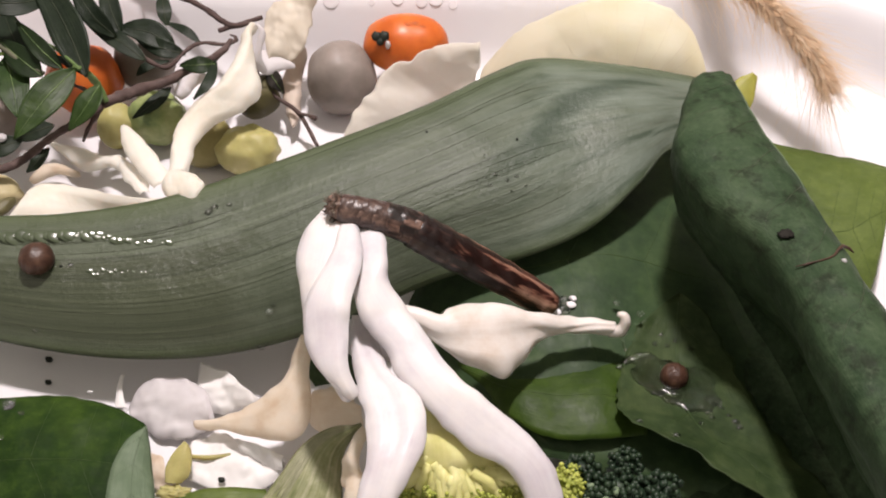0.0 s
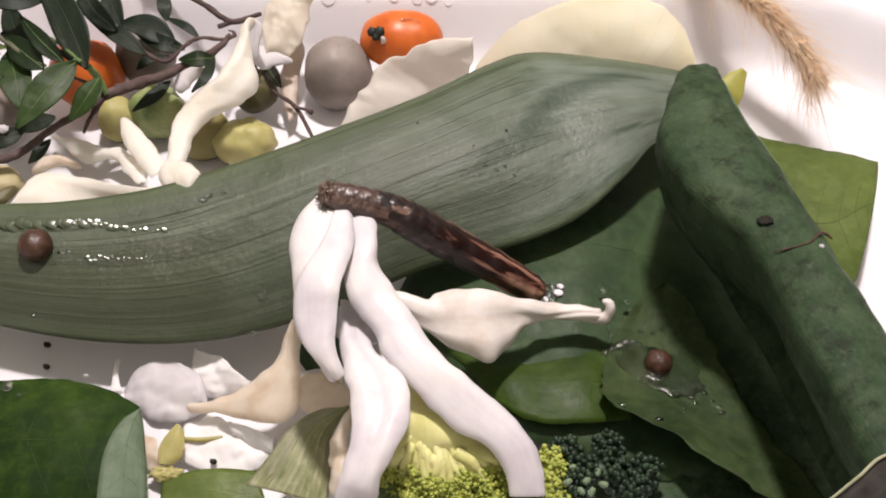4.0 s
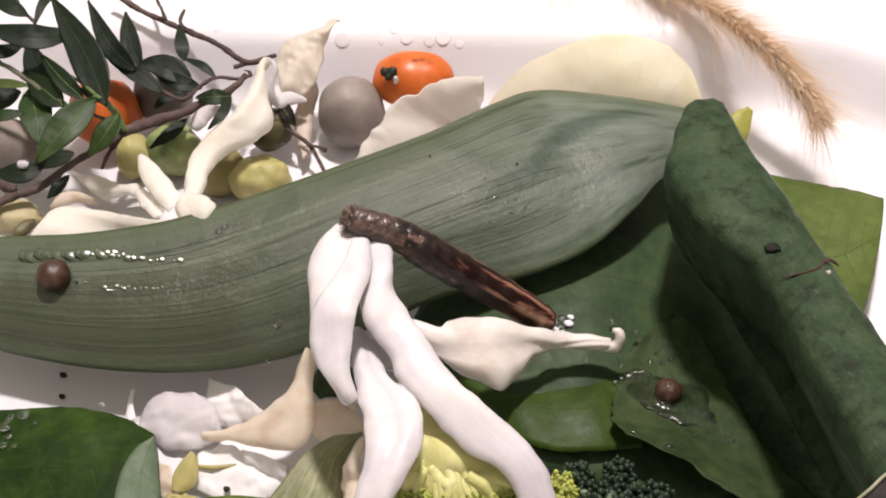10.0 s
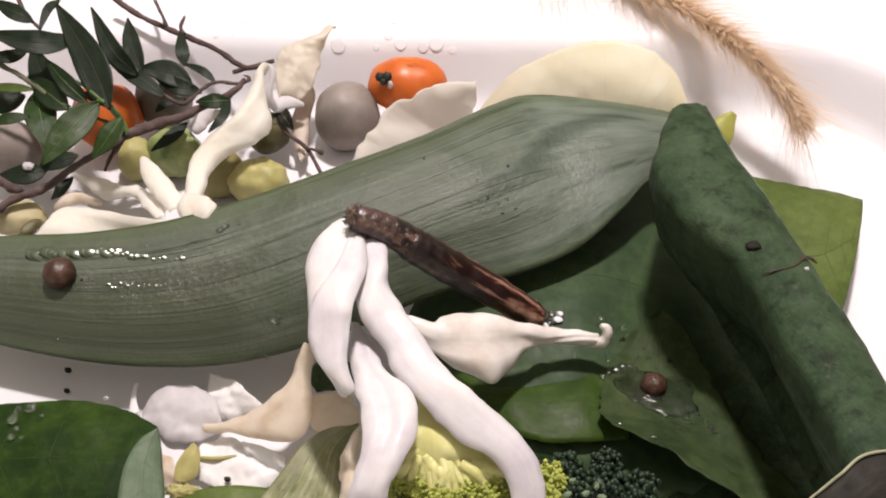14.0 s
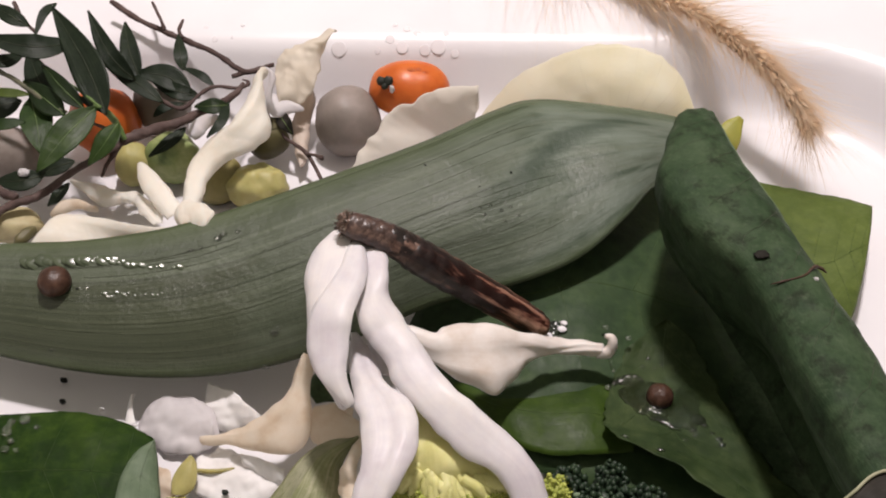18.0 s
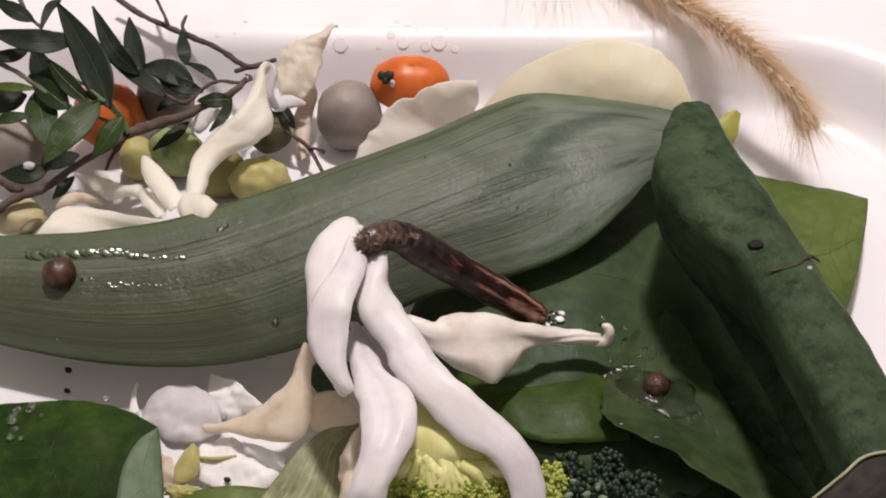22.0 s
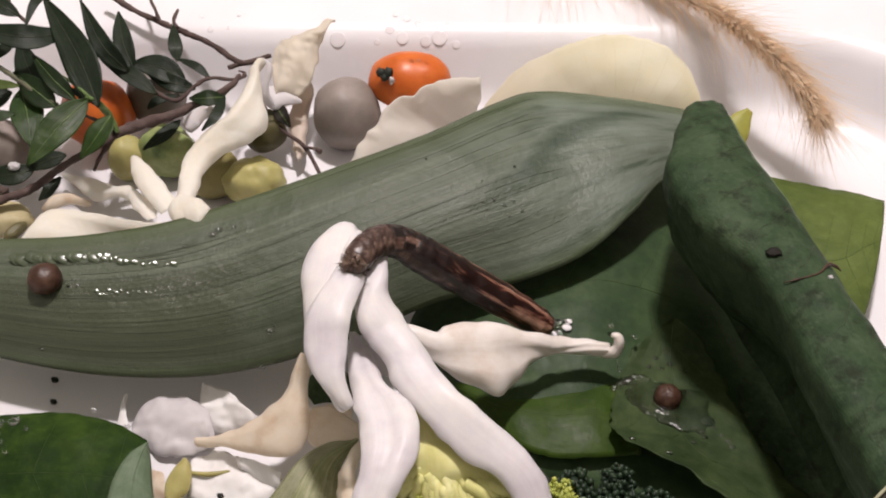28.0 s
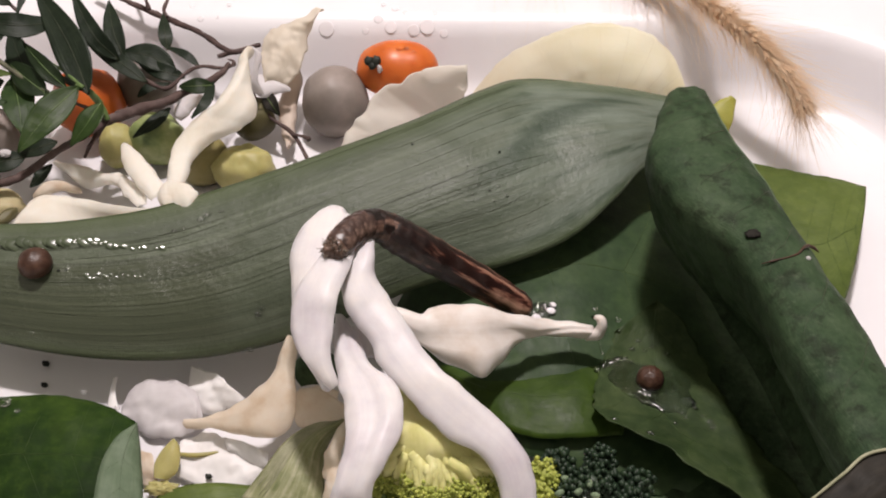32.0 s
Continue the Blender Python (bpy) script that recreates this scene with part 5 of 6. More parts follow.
tagged(blob("grape_half", (-31.4, 33.6, 4.5), (5.6, 4.4, 4.6), m_grape, rough=0.15, size=4), "cut yellow-green grape piece with a brown edge", "fruit", "grape pieces")
tagged(blob("orange_fruit_piece", (-61.7, 47.6, 8.0), (6.8, 5.4, 6.8), m_orange, rough=0.12, size=5), "orange fruit piece behind the leafy twig", "fruit")
tagged(blob("orange_fruit_piece", (-74.3, 67.4, 7.0), (1.9, 1.7, 2.4), m_orange, rough=0.15), "small orange fruit end in the shade", "fruit")
tagged(blob("grey_berry", (-52.1, 53.9, 7.5), (5.6, 5.2, 6.0), m_grey, rough=0.06), "round grey-green berry with dull wet skin", "berry", "berries")
tagged(blob("grey_berry", (-77.0, 38.4, 7.0), (5.4, 5.0, 6.0), m_grey, rough=0.06), "round grey-green berry with dull wet skin", "berry", "berries")
tagged(blob("grape_half", (-55.1, 39.6, 4.5), (3.6, 3.4, 4.4), m_grape, rough=0.12), "cut yellow-green grape piece", "fruit", "grape pieces")
tagged(blob("grape_half", (-39.0, 36.1, 4.2), (5.0, 4.6, 4.4), m_olivegrape, rough=0.12), "dull olive grape piece in the shade", "fruit", "grape pieces")
tagged(blob("cucumber_piece", (-48.1, 40.5, 5.5), (5.0, 4.2, 5.4), m_cuke, rough=0.14, size=4, turn=(0, 25, 0)), "pale green cucumber piece with dark rind", "fruit")
tagged(blob("olive_pod", (-31.0, 45.6, 6.0), (4.0, 3.6, 4.0), m_olive, rough=0.15), "dark olive fruit piece under the cream petal", "fruit")
tagged(blob("olive_pod", (-66.0, 12.0, 13.5), (1.1, 2.3, 1.0), m_olive, rough=0.15, turn=(0, 0, -32)), "small olive brown seed pod", "pod")
tagged(blob("olive_pod", (-71.0, 19.1, 9.0), (5.0, 3.4, 2.6), m_palepod, rough=0.2), "pale olive plant scrap beside the petals", "pod")
tagged(blob("pale_crumb", (-69.9, 26.8, 14.0), (1.0, 0.8, 0.6), m_thin, rough=0.4, size=3), "small pale crumb on a dark leaf", "crumb")


# ---- leafy twig ----
twig = thing("leafy_twig", "leafy twig with small dark green leaves", "twig")


def small_leaf(base, mid, tip, width, material, name="leaf", parent=None):
    """A narrow pointed leaf that bends through mid, with a sunken midrib."""
    C = curve_points([base, mid, tip], 13)
    T = np.gradient(C, axis=0)
    up = unit(np.array((0.25 * math.sin(base[0] * 3.1), -0.55, 0.8)))
    A, B = [], []
    for i, s in enumerate(np.linspace(0, 1, 13)):
        side = unit(np.cross(T[i], up))
        w = width * 0.5 * (math.sin(math.pi * s ** 0.85) ** 0.9 if 0 < s < 1 else 0) + 0.05
        A.append(C[i] + side * w)
        B.append(C[i] - side * w)
    blade = sheet(name, A, B, material, parent or twig, nu=30, nv=11, bulge=-width * 0.05, thick=0.22, ripple=0.16, size=3, seed=base[0])
    if width > 2.2:
        vein(blade, [(0.0, 0.5), (0.5, 0.5), (0.97, 0.5)], (0.10, 0.07, 0.02), m_greenstem if material is not m_shadeleaf else m_vein, parent or twig, "midrib", n=24)
    return blade


for base, mid, tip, width, skin in (
        ((-56.5, 32.5, 24.0), (-60.5, 26.5, 22.8), (-64.6, 20.5, 20.0), 5.3, m_twigleaf),
        ((-53.3, 32.1, 21.0), (-55.0, 28.3, 19.8), (-57.8, 25.5, 17.0), 4.3, m_twigleaf),
        ((-54.9, 31.7, 23.0), (-59.4, 40.3, 26.8), (-68.2, 54.4, 29.0), 5.9, m_shadeleaf),
        ((-53.5, 46.1, 19.0), (-57.8, 48.2, 23.3), (-63.0, 57.4, 26.0), 3.5, m_shadeleaf),
        ((-52.8, 46.8, 19.0), (-55.1, 51.5, 21.8), (-57.0, 58.3, 23.0), 3.5, m_shadeleaf),
        ((-48.2, 42.5, 17.0), (-53.8, 46.2, 18.8), (-60.6, 51.4, 19.0), 3.1, m_shadeleaf),
        ((-44.3, 48.0, 15.0), (-49.2, 50.3, 16.8), (-54.6, 51.0, 17.0), 4.5, m_shadeleaf),
        ((-46.1, 51.8, 17.0), (-46.7, 54.4, 18.8), (-48.0, 59.9, 19.0), 2.5, m_shadeleaf),
        ((-40.0, 48.4, 16.0), (-42.6, 50.1, 17.3), (-46.4, 52.5, 17.0), 1.5, m_shadeleaf),
        ((-42.7, 47.6, 14.0), (-47.0, 47.9, 15.3), (-52.3, 51.2, 15.0), 3.1, m_shadeleaf),
        ((-36.3, 41.7, 17.0), (-39.0, 40.5, 17.8), (-42.3, 41.3, 17.0), 2.9, m_twigleaf),
        ((-36.4, 42.7, 17.0), (-36.8, 36.9, 17.3), (-39.1, 34.1, 16.0), 1.8, m_shadeleaf),
        ((-44.7, 41.4, 12.0), (-47.0, 37.7, 11.8), (-50.7, 35.7, 10.0), 2.4, m_shadeleaf),
        ((-70.6, 39.8, 20.0), (-67.9, 33.4, 19.8), (-66.3, 27.6, 18.0), 5.5, m_twigleaf),
        ((-69.9, 38.2, 22.0), (-74.1, 38.3, 22.3), (-79.4, 40.0, 21.0), 1.6, m_bright),
        ((-69.8, 33.3, 20.0), (-73.4, 32.1, 20.3), (-78.3, 32.5, 19.0), 2.0, m_twigleaf),
        ((-74.8, 45.0, 15.0), (-78.7, 42.9, 15.3), (-83.5, 42.2, 14.0), 4.7, m_shadeleaf),
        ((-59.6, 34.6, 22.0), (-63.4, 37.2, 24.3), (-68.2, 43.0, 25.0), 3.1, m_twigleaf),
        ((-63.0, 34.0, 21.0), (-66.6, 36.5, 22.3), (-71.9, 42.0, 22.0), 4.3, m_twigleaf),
        ((-66.9, 39.5, 19.0), (-70.2, 44.1, 21.3), (-73.4, 51.0, 22.0), 4.5, m_shadeleaf),
        ((-63.1, 48.0, 26.0), (-68.9, 43.5, 28.3), (-78.4, 45.3, 29.0), 4.5, m_shadeleaf),
        ((-72.7, 47.3, 24.0), (-74.8, 43.2, 25.3), (-79.2, 44.2, 25.0), 2.5, m_shadeleaf),
        ((-68.2, 56.9, 28.0), (-69.5, 53.3, 28.3), (-70.2, 48.3, 27.0), 1.6, m_shadeleaf),
        ((-72.0, 51.3, 27.0), (-75.9, 52.9, 28.3), (-80.6, 56.8, 28.0), 2.9, m_shadeleaf),
        ((-66.8, 27.3, 13.0), (-70.5, 25.5, 13.3), (-75.5, 26.8, 12.0), 3.7, m_shadeleaf),
        ((-61.8, 29.8, 14.0), (-64.9, 28.5, 13.8), (-68.6, 28.1, 12.0), 2.9, m_shadeleaf),
        ((-63.4, 28.6, 10.0), (-64.8, 25.6, 9.8), (-66.8, 24.9, 8.0), 2.4, m_shadeleaf),
        ((-56.1, 35.0, 21.0), (-58.6, 36.1, 21.8), (-61.7, 39.0, 21.0), 1.6, m_shadeleaf),
        ((-50.7, 43.2, 13.0), (-48.6, 44.2, 14.3), (-45.3, 45.9, 14.0), 1.6, m_shadeleaf),
):
    small_leaf(base, mid, tip, width, skin)
tube("branch", [(-73.4, 16.0, 13.0), (-70.3, 19.2, 13.4), (-65.9, 21.3, 13.8), (-61.3, 26.9, 14.2), (-58.9, 28.9, 14.6), (-54.2, 33.9, 15.0)], (0.75, 0.75, 0.7, 0.6, 0.6, 0.8), m_bark, twig, n=60, seg=9, rough=0.4, size=1.4)
tube("branch", [(-54.2, 33.9, 15.0), (-50.1, 36.5, 15.2), (-45.4, 38.5, 15.4), (-41.7, 41.1, 15.6), (-36.2, 45.8, 15.8), (-34.7, 49.2, 16.0)], (0.9, 1.0, 0.9, 0.7, 0.7, 0.3), m_bark, twig, n=60, seg=9, rough=0.4, size=1.4)
tube("branch", [(-76.7, 26.2, 13.0), (-73.5, 23.3, 13.0), (-70.1, 21.5, 13.0)], (0.8, 0.8, 0.7), m_bark, twig, n=30, seg=9, rough=0.4, size=1.4)
tube("branch", [(-62.9, 70.5, 19.0), (-58.2, 67.5, 17.7), (-53.0, 65.2, 16.3), (-48.6, 64.0, 15.0), (-41.8, 61.1, 13.7), (-36.0, 57.5, 12.3), (-31.2, 61.4, 11.0)], (0.5, 0.6, 0.55, 0.6, 0.5, 0.6, 0.4), m_bark, twig, n=70, seg=9, rough=0.4, size=1.4)
tube("branch", [(-35.9, 58.1, 12.0), (-37.1, 57.0, 12.0), (-38.3, 56.3, 12.0)], (0.5, 0.5, 0.4), m_bark, twig, n=30, seg=9, rough=0.4, size=1.4)
tube("branch", [(-47.9, 61.6, 17.0), (-48.7, 63.4, 17.5), (-48.3, 66.0, 18.0)], (0.5, 0.35, 0.25), m_bark, twig, n=30, seg=9, rough=0.4, size=1.4)
tube("branch", [(-51.4, 62.7, 18.0), (-52.0, 64.2, 19.0), (-54.4, 68.9, 20.0)], (0.5, 0.35, 0.3), m_bark, twig, n=30, seg=9, rough=0.4, size=1.4)
tube("branch", [(-42.7, 45.4, 16.0), (-40.1, 48.5, 15.7), (-35.6, 48.7, 15.3), (-34.1, 50.1, 15.0)], (0.35, 0.35, 0.35, 0.3), m_bark, twig, n=40, seg=9, rough=0.4, size=1.4)
tube("branch", [(-34.1, 50.1, 15.0), (-34.3, 51.1, 15.0), (-35.3, 51.6, 15.0)], (0.4, 0.25, 0.15), m_bark, twig, n=30, seg=9, rough=0.4, size=1.4)
tube("branch", [(-54.7, 36.3, 14.0), (-55.4, 34.0, 13.3), (-56.4, 31.4, 12.7), (-57.1, 28.1, 12.0)], (0.75, 0.6, 0.45, 0.25), m_bark, twig, n=40, seg=9, rough=0.4, size=1.4)
tube("branch", [(-79.3, 45.2, 23.0), (-74.1, 42.3, 22.5), (-69.7, 39.0, 22.0), (-66.2, 36.4, 21.5), (-62.7, 34.6, 21.0)], (0.45, 0.45, 0.4, 0.4, 0.3), m_greystem, twig, n=50, seg=9, rough=0.4, size=1.4)
tube("branch", [(-56.8, 32.8, 24.0), (-55.2, 34.0, 21.3), (-54.5, 34.4, 18.7), (-53.4, 33.3, 16.0)], (0.5, 0.6, 0.6, 0.55), m_greenstem, twig, n=40, seg=9, rough=0.4, size=1.4)
tube("branch", [(-62.0, 38.3, 24.0), (-58.7, 35.3, 24.0), (-55.7, 32.2, 24.0)], (0.2, 0.25, 0.3), m_greenstem, twig, n=30, seg=9, rough=0.4, size=1.4)
tube("branch", [(-61.8, 37.0, 18.0), (-58.8, 35.2, 18.0), (-56.5, 34.0, 18.0)], (0.25, 0.3, 0.3), m_bark, twig, n=30, seg=9, rough=0.4, size=1.4)
tube("branch", [(-53.9, 48.3, 17.0), (-49.2, 43.9, 16.7), (-44.7, 41.5, 16.3), (-42.5, 45.4, 16.0)], (0.3, 0.35, 0.35, 0.3), m_bark, twig, n=40, seg=9, rough=0.4, size=1.4)
tube("branch", [(-76.5, 58.3, 27.0), (-74.1, 54.1, 26.5), (-70.9, 50.7, 26.0)], (0.4, 0.4, 0.3), m_bark, twig, n=30, seg=9, rough=0.4, size=1.4)
tube("branch", [(-68.0, 49.7, 24.0), (-66.1, 48.7, 23.5), (-64.4, 47.4, 23.0)], (0.3, 0.3, 0.2), m_bark, twig, n=30, seg=9, rough=0.4, size=1.4)
sprig = thing("dry_sprig", "thin dry brown sprig with a withered leaf", "twig")
tube("stem", [(-31.3, 49.7, 12.0), (-30.5, 47.4, 9.9), (-27.4, 43.9, 7.8), (-23.2, 41.6, 5.6), (-19.7, 35.8, 3.5)], (0.25, 0.3, 0.35, 0.4, 0.35), m_bark, sprig, n=30, seg=7, rough=0.35)
tube("side_stem", [(-23.1, 41.2, 6.0), (-21.5, 40.6, 6.2), (-20.1, 39.4, 6.5)], (0.25, 0.25, 0.45), m_bark, sprig, n=10, seg=6, rough=0.4)
small_leaf((-29.0, 48.4, 10.0), (-27.3, 44.9, 10.5), (-25.8, 43.7, 8.5), 2.6, m_dry, "withered_leaf", sprig)

# ---- grass head ----
grass = thing("grass_seed_head", "fluffy straw-coloured grass seed head with long bristles", "grass")
SPINE = curve_points([(2.6, 105.9, 18.5), (12.2, 99.7, 18.5), (21.4, 93.9, 18.5), (28.1, 88.2, 18.5), (34.5, 82.6, 18.5), (41.6, 75.0, 19.0), (51.0, 64.3, 20.0), (58.3, 51.7, 21.0), (64.1, 44.2, 18.0), (66.8, 37.2, 15.5)], 80)
tube("stem", SPINE[::8], (0.7, 0.6, 0.5, 0.3), m_straw, grass, n=50, seg=6)


def build_bristles(count, short, long, thin, spread, low, high=1.0):
    verts, faces = [], []
    T = np.gradient(SPINE, axis=0)
    for k in range(count):
        s = low + (high - low) * rng.random() ** 0.85
        i = int(s * 78)
        t = unit(T[i])
        d = rng.normal(size=3)
        d = unit(d - t * (d @ t))
        lean = rng.uniform(*spread)
        way = unit(t * math.cos(lean) + d * math.sin(lean))
        L = rng.uniform(short, long) * (1.0 - 0.45 * s)
        w = thin * rng.uniform(0.7, 1.3)
        sag = np.array((0, 0, -1.0)) * L * rng.uniform(0.0, 0.12)
        side = unit(np.cross(way, (0.3, -0.5, 0.8)))
        up = np.cross(side, way)
        p0 = SPINE[i] + d * rng.uniform(0, 0.9)
        k0 = len(verts)
        for f, g in ((0, 1.0), (0.35, 0.85), (0.7, 0.55), (1.0, 0.12)):
            c = p0 + way * L * f + sag * f * f + t * L * 0.1 * f * f
            for a in (0, 120, 240):
                verts.append(c + (side * math.cos(radians(a)) + up * math.sin(radians(a))) * w * g)
        for r in range(3):
            for j in range(3):
                a0, a1 = k0 + r * 3 + j, k0 + r * 3 + (j + 1) % 3
                faces.append((a0, a1, a1 + 3, a0 + 3))
    return verts, faces


for nm, spec in (("bristle_coat", (1200, 8.0, 20.0, 0.036, (0.2, 0.8), 0.0)), ("fine_bristle_coat", (1000, 12.0, 28.0, 0.03, (0.35, 1.1), 0.0)), ("hanging_bristle_coat", (420, 24.0, 42.0, 0.03, (0.8, 1.4), 0.0, 0.35)), ("short_bristle_coat", (3900, 3.5, 9.0, 0.055, (0.2, 0.75), 0.2))):
    v, f = build_bristles(*spec)
    tagged(part(nm, mesh_of(nm, v, f), m_straw, grass), kind="stuff")
spike_v, spike_f = [], []
T_ = np.gradient(SPINE, axis=0)
for k in range(420):
    i = int(14 + rng.random() * 64)
    t = unit(T_[i])
    d = rng.normal(size=3)
    d = unit(d - t * (d @ t))
    c = SPINE[i] + d * rng.uniform(0.3, 1.6) * (1.1 - 0.5 * i / 80)
    v, f = tube_data([c, c + unit(t + d * 0.5) * 1.0, c + unit(t + d * 0.6) * 2.2], (0.15, 0.45, 0.08), n=5, seg=5, base=len(spike_v))
    spike_v += v
    spike_f += f
tagged(part("spikelet_mass", mesh_of("spikelet_mass", spike_v, spike_f), m_straw, grass), kind="stuff")

# ---- seeds, specks, water ----
tagged(blob("round_seed", (-57.0, -1.4, 17.2), (2.6, 2.6, 2.2), m_seed, rough=0.05), "round dark brown seed on the wet strap leaf", "seed", "round seeds")
SEED = np.array((35.4, -16.1, 9.4))
tagged(blob("round_seed", tuple(SEED), (2.0, 2.0, 1.8), m_seed, rough=0.07, size=3), "round red-brown seed in a puddle", "seed", "round seeds")
# second speck: the first one's reflection on the wet floor, added as a solid
for c, r in (((-57.9, -7.6, 0.5), 0.62), ((-57.1, -11.8, 0.5), 0.55), ((-28.6, -29.2, 2.2), 0.55), ((-53.5, -2.0, 16.2), 0.28), ((13.4, 16.4, 24.5), 0.2), ((-0.2, 16.3, 26.0), 0.2), ((8.4, 12.5, 25.0), 0.15)):
    tagged(blob("dark_speck", c, (r, r * 0.8, r * 0.8), m_speck, rough=0.4, size=3, rings=8, seg=10), "tiny black speck on wet surface", "crumb", "dark crumbs")


def leaf_height(grid, x, y):
    """The height of a blade above a place."""
    P = GRID[grid.name][0].reshape(-1, 3)
    d = (P[:, 0] - x) ** 2 + (P[:, 1] - y) ** 2
    near = np.argsort(d)[:4]
    return float((P[near, 2] / (d[near] + 0.05)).sum() / (1 / (d[near] + 0.05)).sum())


def build_puddle():
    """A thin pool with an uneven shore that climbs the seed."""
    rings, seg = 26, 72
    top, low, faces = [], [], []
    for i in range(rings + 1):
        for j in range(seg):
            a = 2 * math.pi * j / seg
            shore = 5.3 + 1.0 * math.cos(2 * a + 0.9) + 1.3 * wobble((math.cos(a) * 2, math.sin(a) * 2, 0), 1.0, 3.0) + 0.5 * wobble((math.cos(a) * 7, math.sin(a) * 7, 0), 1.0, 5.0)
            r = shore * i / rings
            x, y = SEED[0] + 0.3 + r * math.cos(a), SEED[1] - 0.6 + r * math.sin(a)
            ground = leaf_height(wet_leaf_blade, x, y)
            f = i / rings
            near = math.hypot(x - SEED[0], y - SEED[1])
            skin = 0.55 * (1 - f ** 5) ** 0.5 + 0.75 * math.exp(-max(0.0, near - 1.6) / 0.5) - 0.28 * math.exp(-((near - 3.2) / 0.7) ** 2) + 0.12 * wobble((x, y, 0), 1.3, 7.0) * (1 - f)
            top.append((x, y, ground + 0.02 + max(0.0, skin)))
            low.append((x, y, ground - 0.25))
    off = len(top)
    for i in range(rings):
        for j in range(seg):
            k, l = i * seg + j, i * seg + (j + 1) % seg
            faces += [(k, k + seg, l + seg, l), (k + off, l + off, l + seg + off, k + seg + off)]
    for j in range(seg):
        k, l = rings * seg + j, rings * seg + (j + 1) % seg
        faces.append((k, k + off, l + off, l))
    me = mesh_of("puddle", top + low, faces)
    bm = bmesh.new()
    bm.from_mesh(me)
    bmesh.ops.remove_doubles(bm, verts=bm.verts, dist=1e-7)
    bmesh.ops.recalc_face_normals(bm, faces=bm.faces)
    bm.to_mesh(me)
    bm.free()
    tagged(part("puddle", me, m_water), "small clear puddle round the seed", "water")


build_puddle()
for c, r, lean in (((-18.7, 64.9, 12.1), 1.5, 52), ((-8.8, 66.5, 13.4), 0.9, 33), ((-6.4, 65.2, 12.4), 1.2, 43), ((-3.6, 67.5, 13.8), 0.8, 24), ((-2.0, 64.8, 12.0), 1.1, 52), ((0.6, 65.3, 12.5), 1.5, 43), ((2.1, 67.8, 13.9), 0.7, 15), ((-11.2, 64.7, 11.8), 0.6, 52), ((3.8, 64.5, 11.5), 0.8, 52), ((-5.6, 68.8, 14.2), 0.7, 8), ((-14.3, 63.9, 10.2), 0.6, 65), ((-42.9, 66.3, 13.3), 0.6, 33), ((-39.6, 66.8, 13.5), 0.5, 24), ((-44.8, 69.1, 14.2), 0.5, 8), ((-37.7, 69.5, 14.4), 0.45, 8), ((-7.9, 69.8, 14.4), 0.5, 8)):
    tagged(blob("water_drop", c, (r, r, r * 0.09), m_drop, rough=0.05, turn=(lean, 0, 0), rings=10, seg=18), "pale water drop on the dish side", "water drop", "water drops")
WET_EDGE = [(-61.9, 2.7, 16.5), (-59.1, 3.1, 16.8), (-55.7, 2.5, 17.1), (-52.2, 2.6, 17.4), (-49.0, 2.3, 17.6), (-46.1, 1.6, 17.9), (-42.8, 0.8, 18.2), (-36.8, 0.4, 18.5)]
WET_STEP = [(-49.5, -3.3, 15.8), (-46.4, -3.3, 16.2), (-43.3, -3.5, 16.5), (-40.2, -3.6, 16.8), (-36.8, -3.3, 17.2)]
# flat caps tilted so the lamp's glint meets the camera
for path, count, low, high in ((WET_EDGE, 44, 0.5, 1.3), (WET_STEP, 16, 0.2, 0.45)):
    trickle_v, trickle_f = [], []
    line = curve_points(path, 200)
    for k in range(count):
        x, y, _ = line[int(199 * ((k + rng.random()) / count) ** 1.25)]
        y += rng.uniform(-0.35, 0.35)
        r = rng.uniform(low, high) * (1.0 - 0.55 * k / count)
        c = np.array((x, y, leaf_height(strap_blade, x, y)))
        base = len(trickle_v)
        rings, seg = 7, 14
        for i in range(rings + 1):
            for j in range(seg):
                th, ph = 0.5 * math.pi * i / rings, 2 * math.pi * j / seg
                d = np.array((1.7 * math.sin(th) * math.cos(ph), math.sin(th) * math.sin(ph), 0.2 * math.cos(th) + 0.27 * math.sin(th) * (math.sin(ph) - 1.7 * math.cos(ph))))
                trickle_v.append(c + d * r * (1 + 0.12 * wobble(d * 2, 1.0, k)))
        trickle_f += [(base + i * seg + j, base + (i + 1) * seg + j, base + (i + 1) * seg + (j + 1) % seg, base + i * seg + (j + 1) % seg) for i in range(rings) for j in range(seg)]
    tagged(part("water_trickle", mesh_of("water_trickle", trickle_v, trickle_f), m_film), "glistening trickle of water on the strap leaf", "water", "water trickles", "stuff")
# droplets flattened and turned to throw the lamp's glint at the camera
for x, y, r in ((-52.0, -2.0, 0.3), (-32.0, 4.6, 0.45), (-31.2, 5.3, 0.4), (-29.0, 5.6, 0.3), (-36.0, 2.9, 0.3), (-34.6, 3.2, 0.25), (-22.6, -8.2, 0.4), (-22.0, -7.6, 0.3), (-24.0, -11.4, 0.35), (-57.0, -9.5, 0.25), (8.5, 9.5, 0.2), (10.0, 10.2, 0.25), (11.8, 9.8, 0.25), (13.2, 10.6, 0.2), (9.2, 8.6, 0.2), (14.5, 9.6, 0.22), (7.2, 8.9, 0.18), (12.4, 8.4, 0.2)):
    tagged(blob("droplet", (x, y, leaf_height(strap_blade, x, y) + r * 0.1), (r * 1.7, r * 1.1, r * 0.4), m_bead, rough=0.12, size=5, turn=(15, 12, 0), rings=10, seg=16), "tiny bright water droplet on a leaf", "water drop", "leaf droplets")
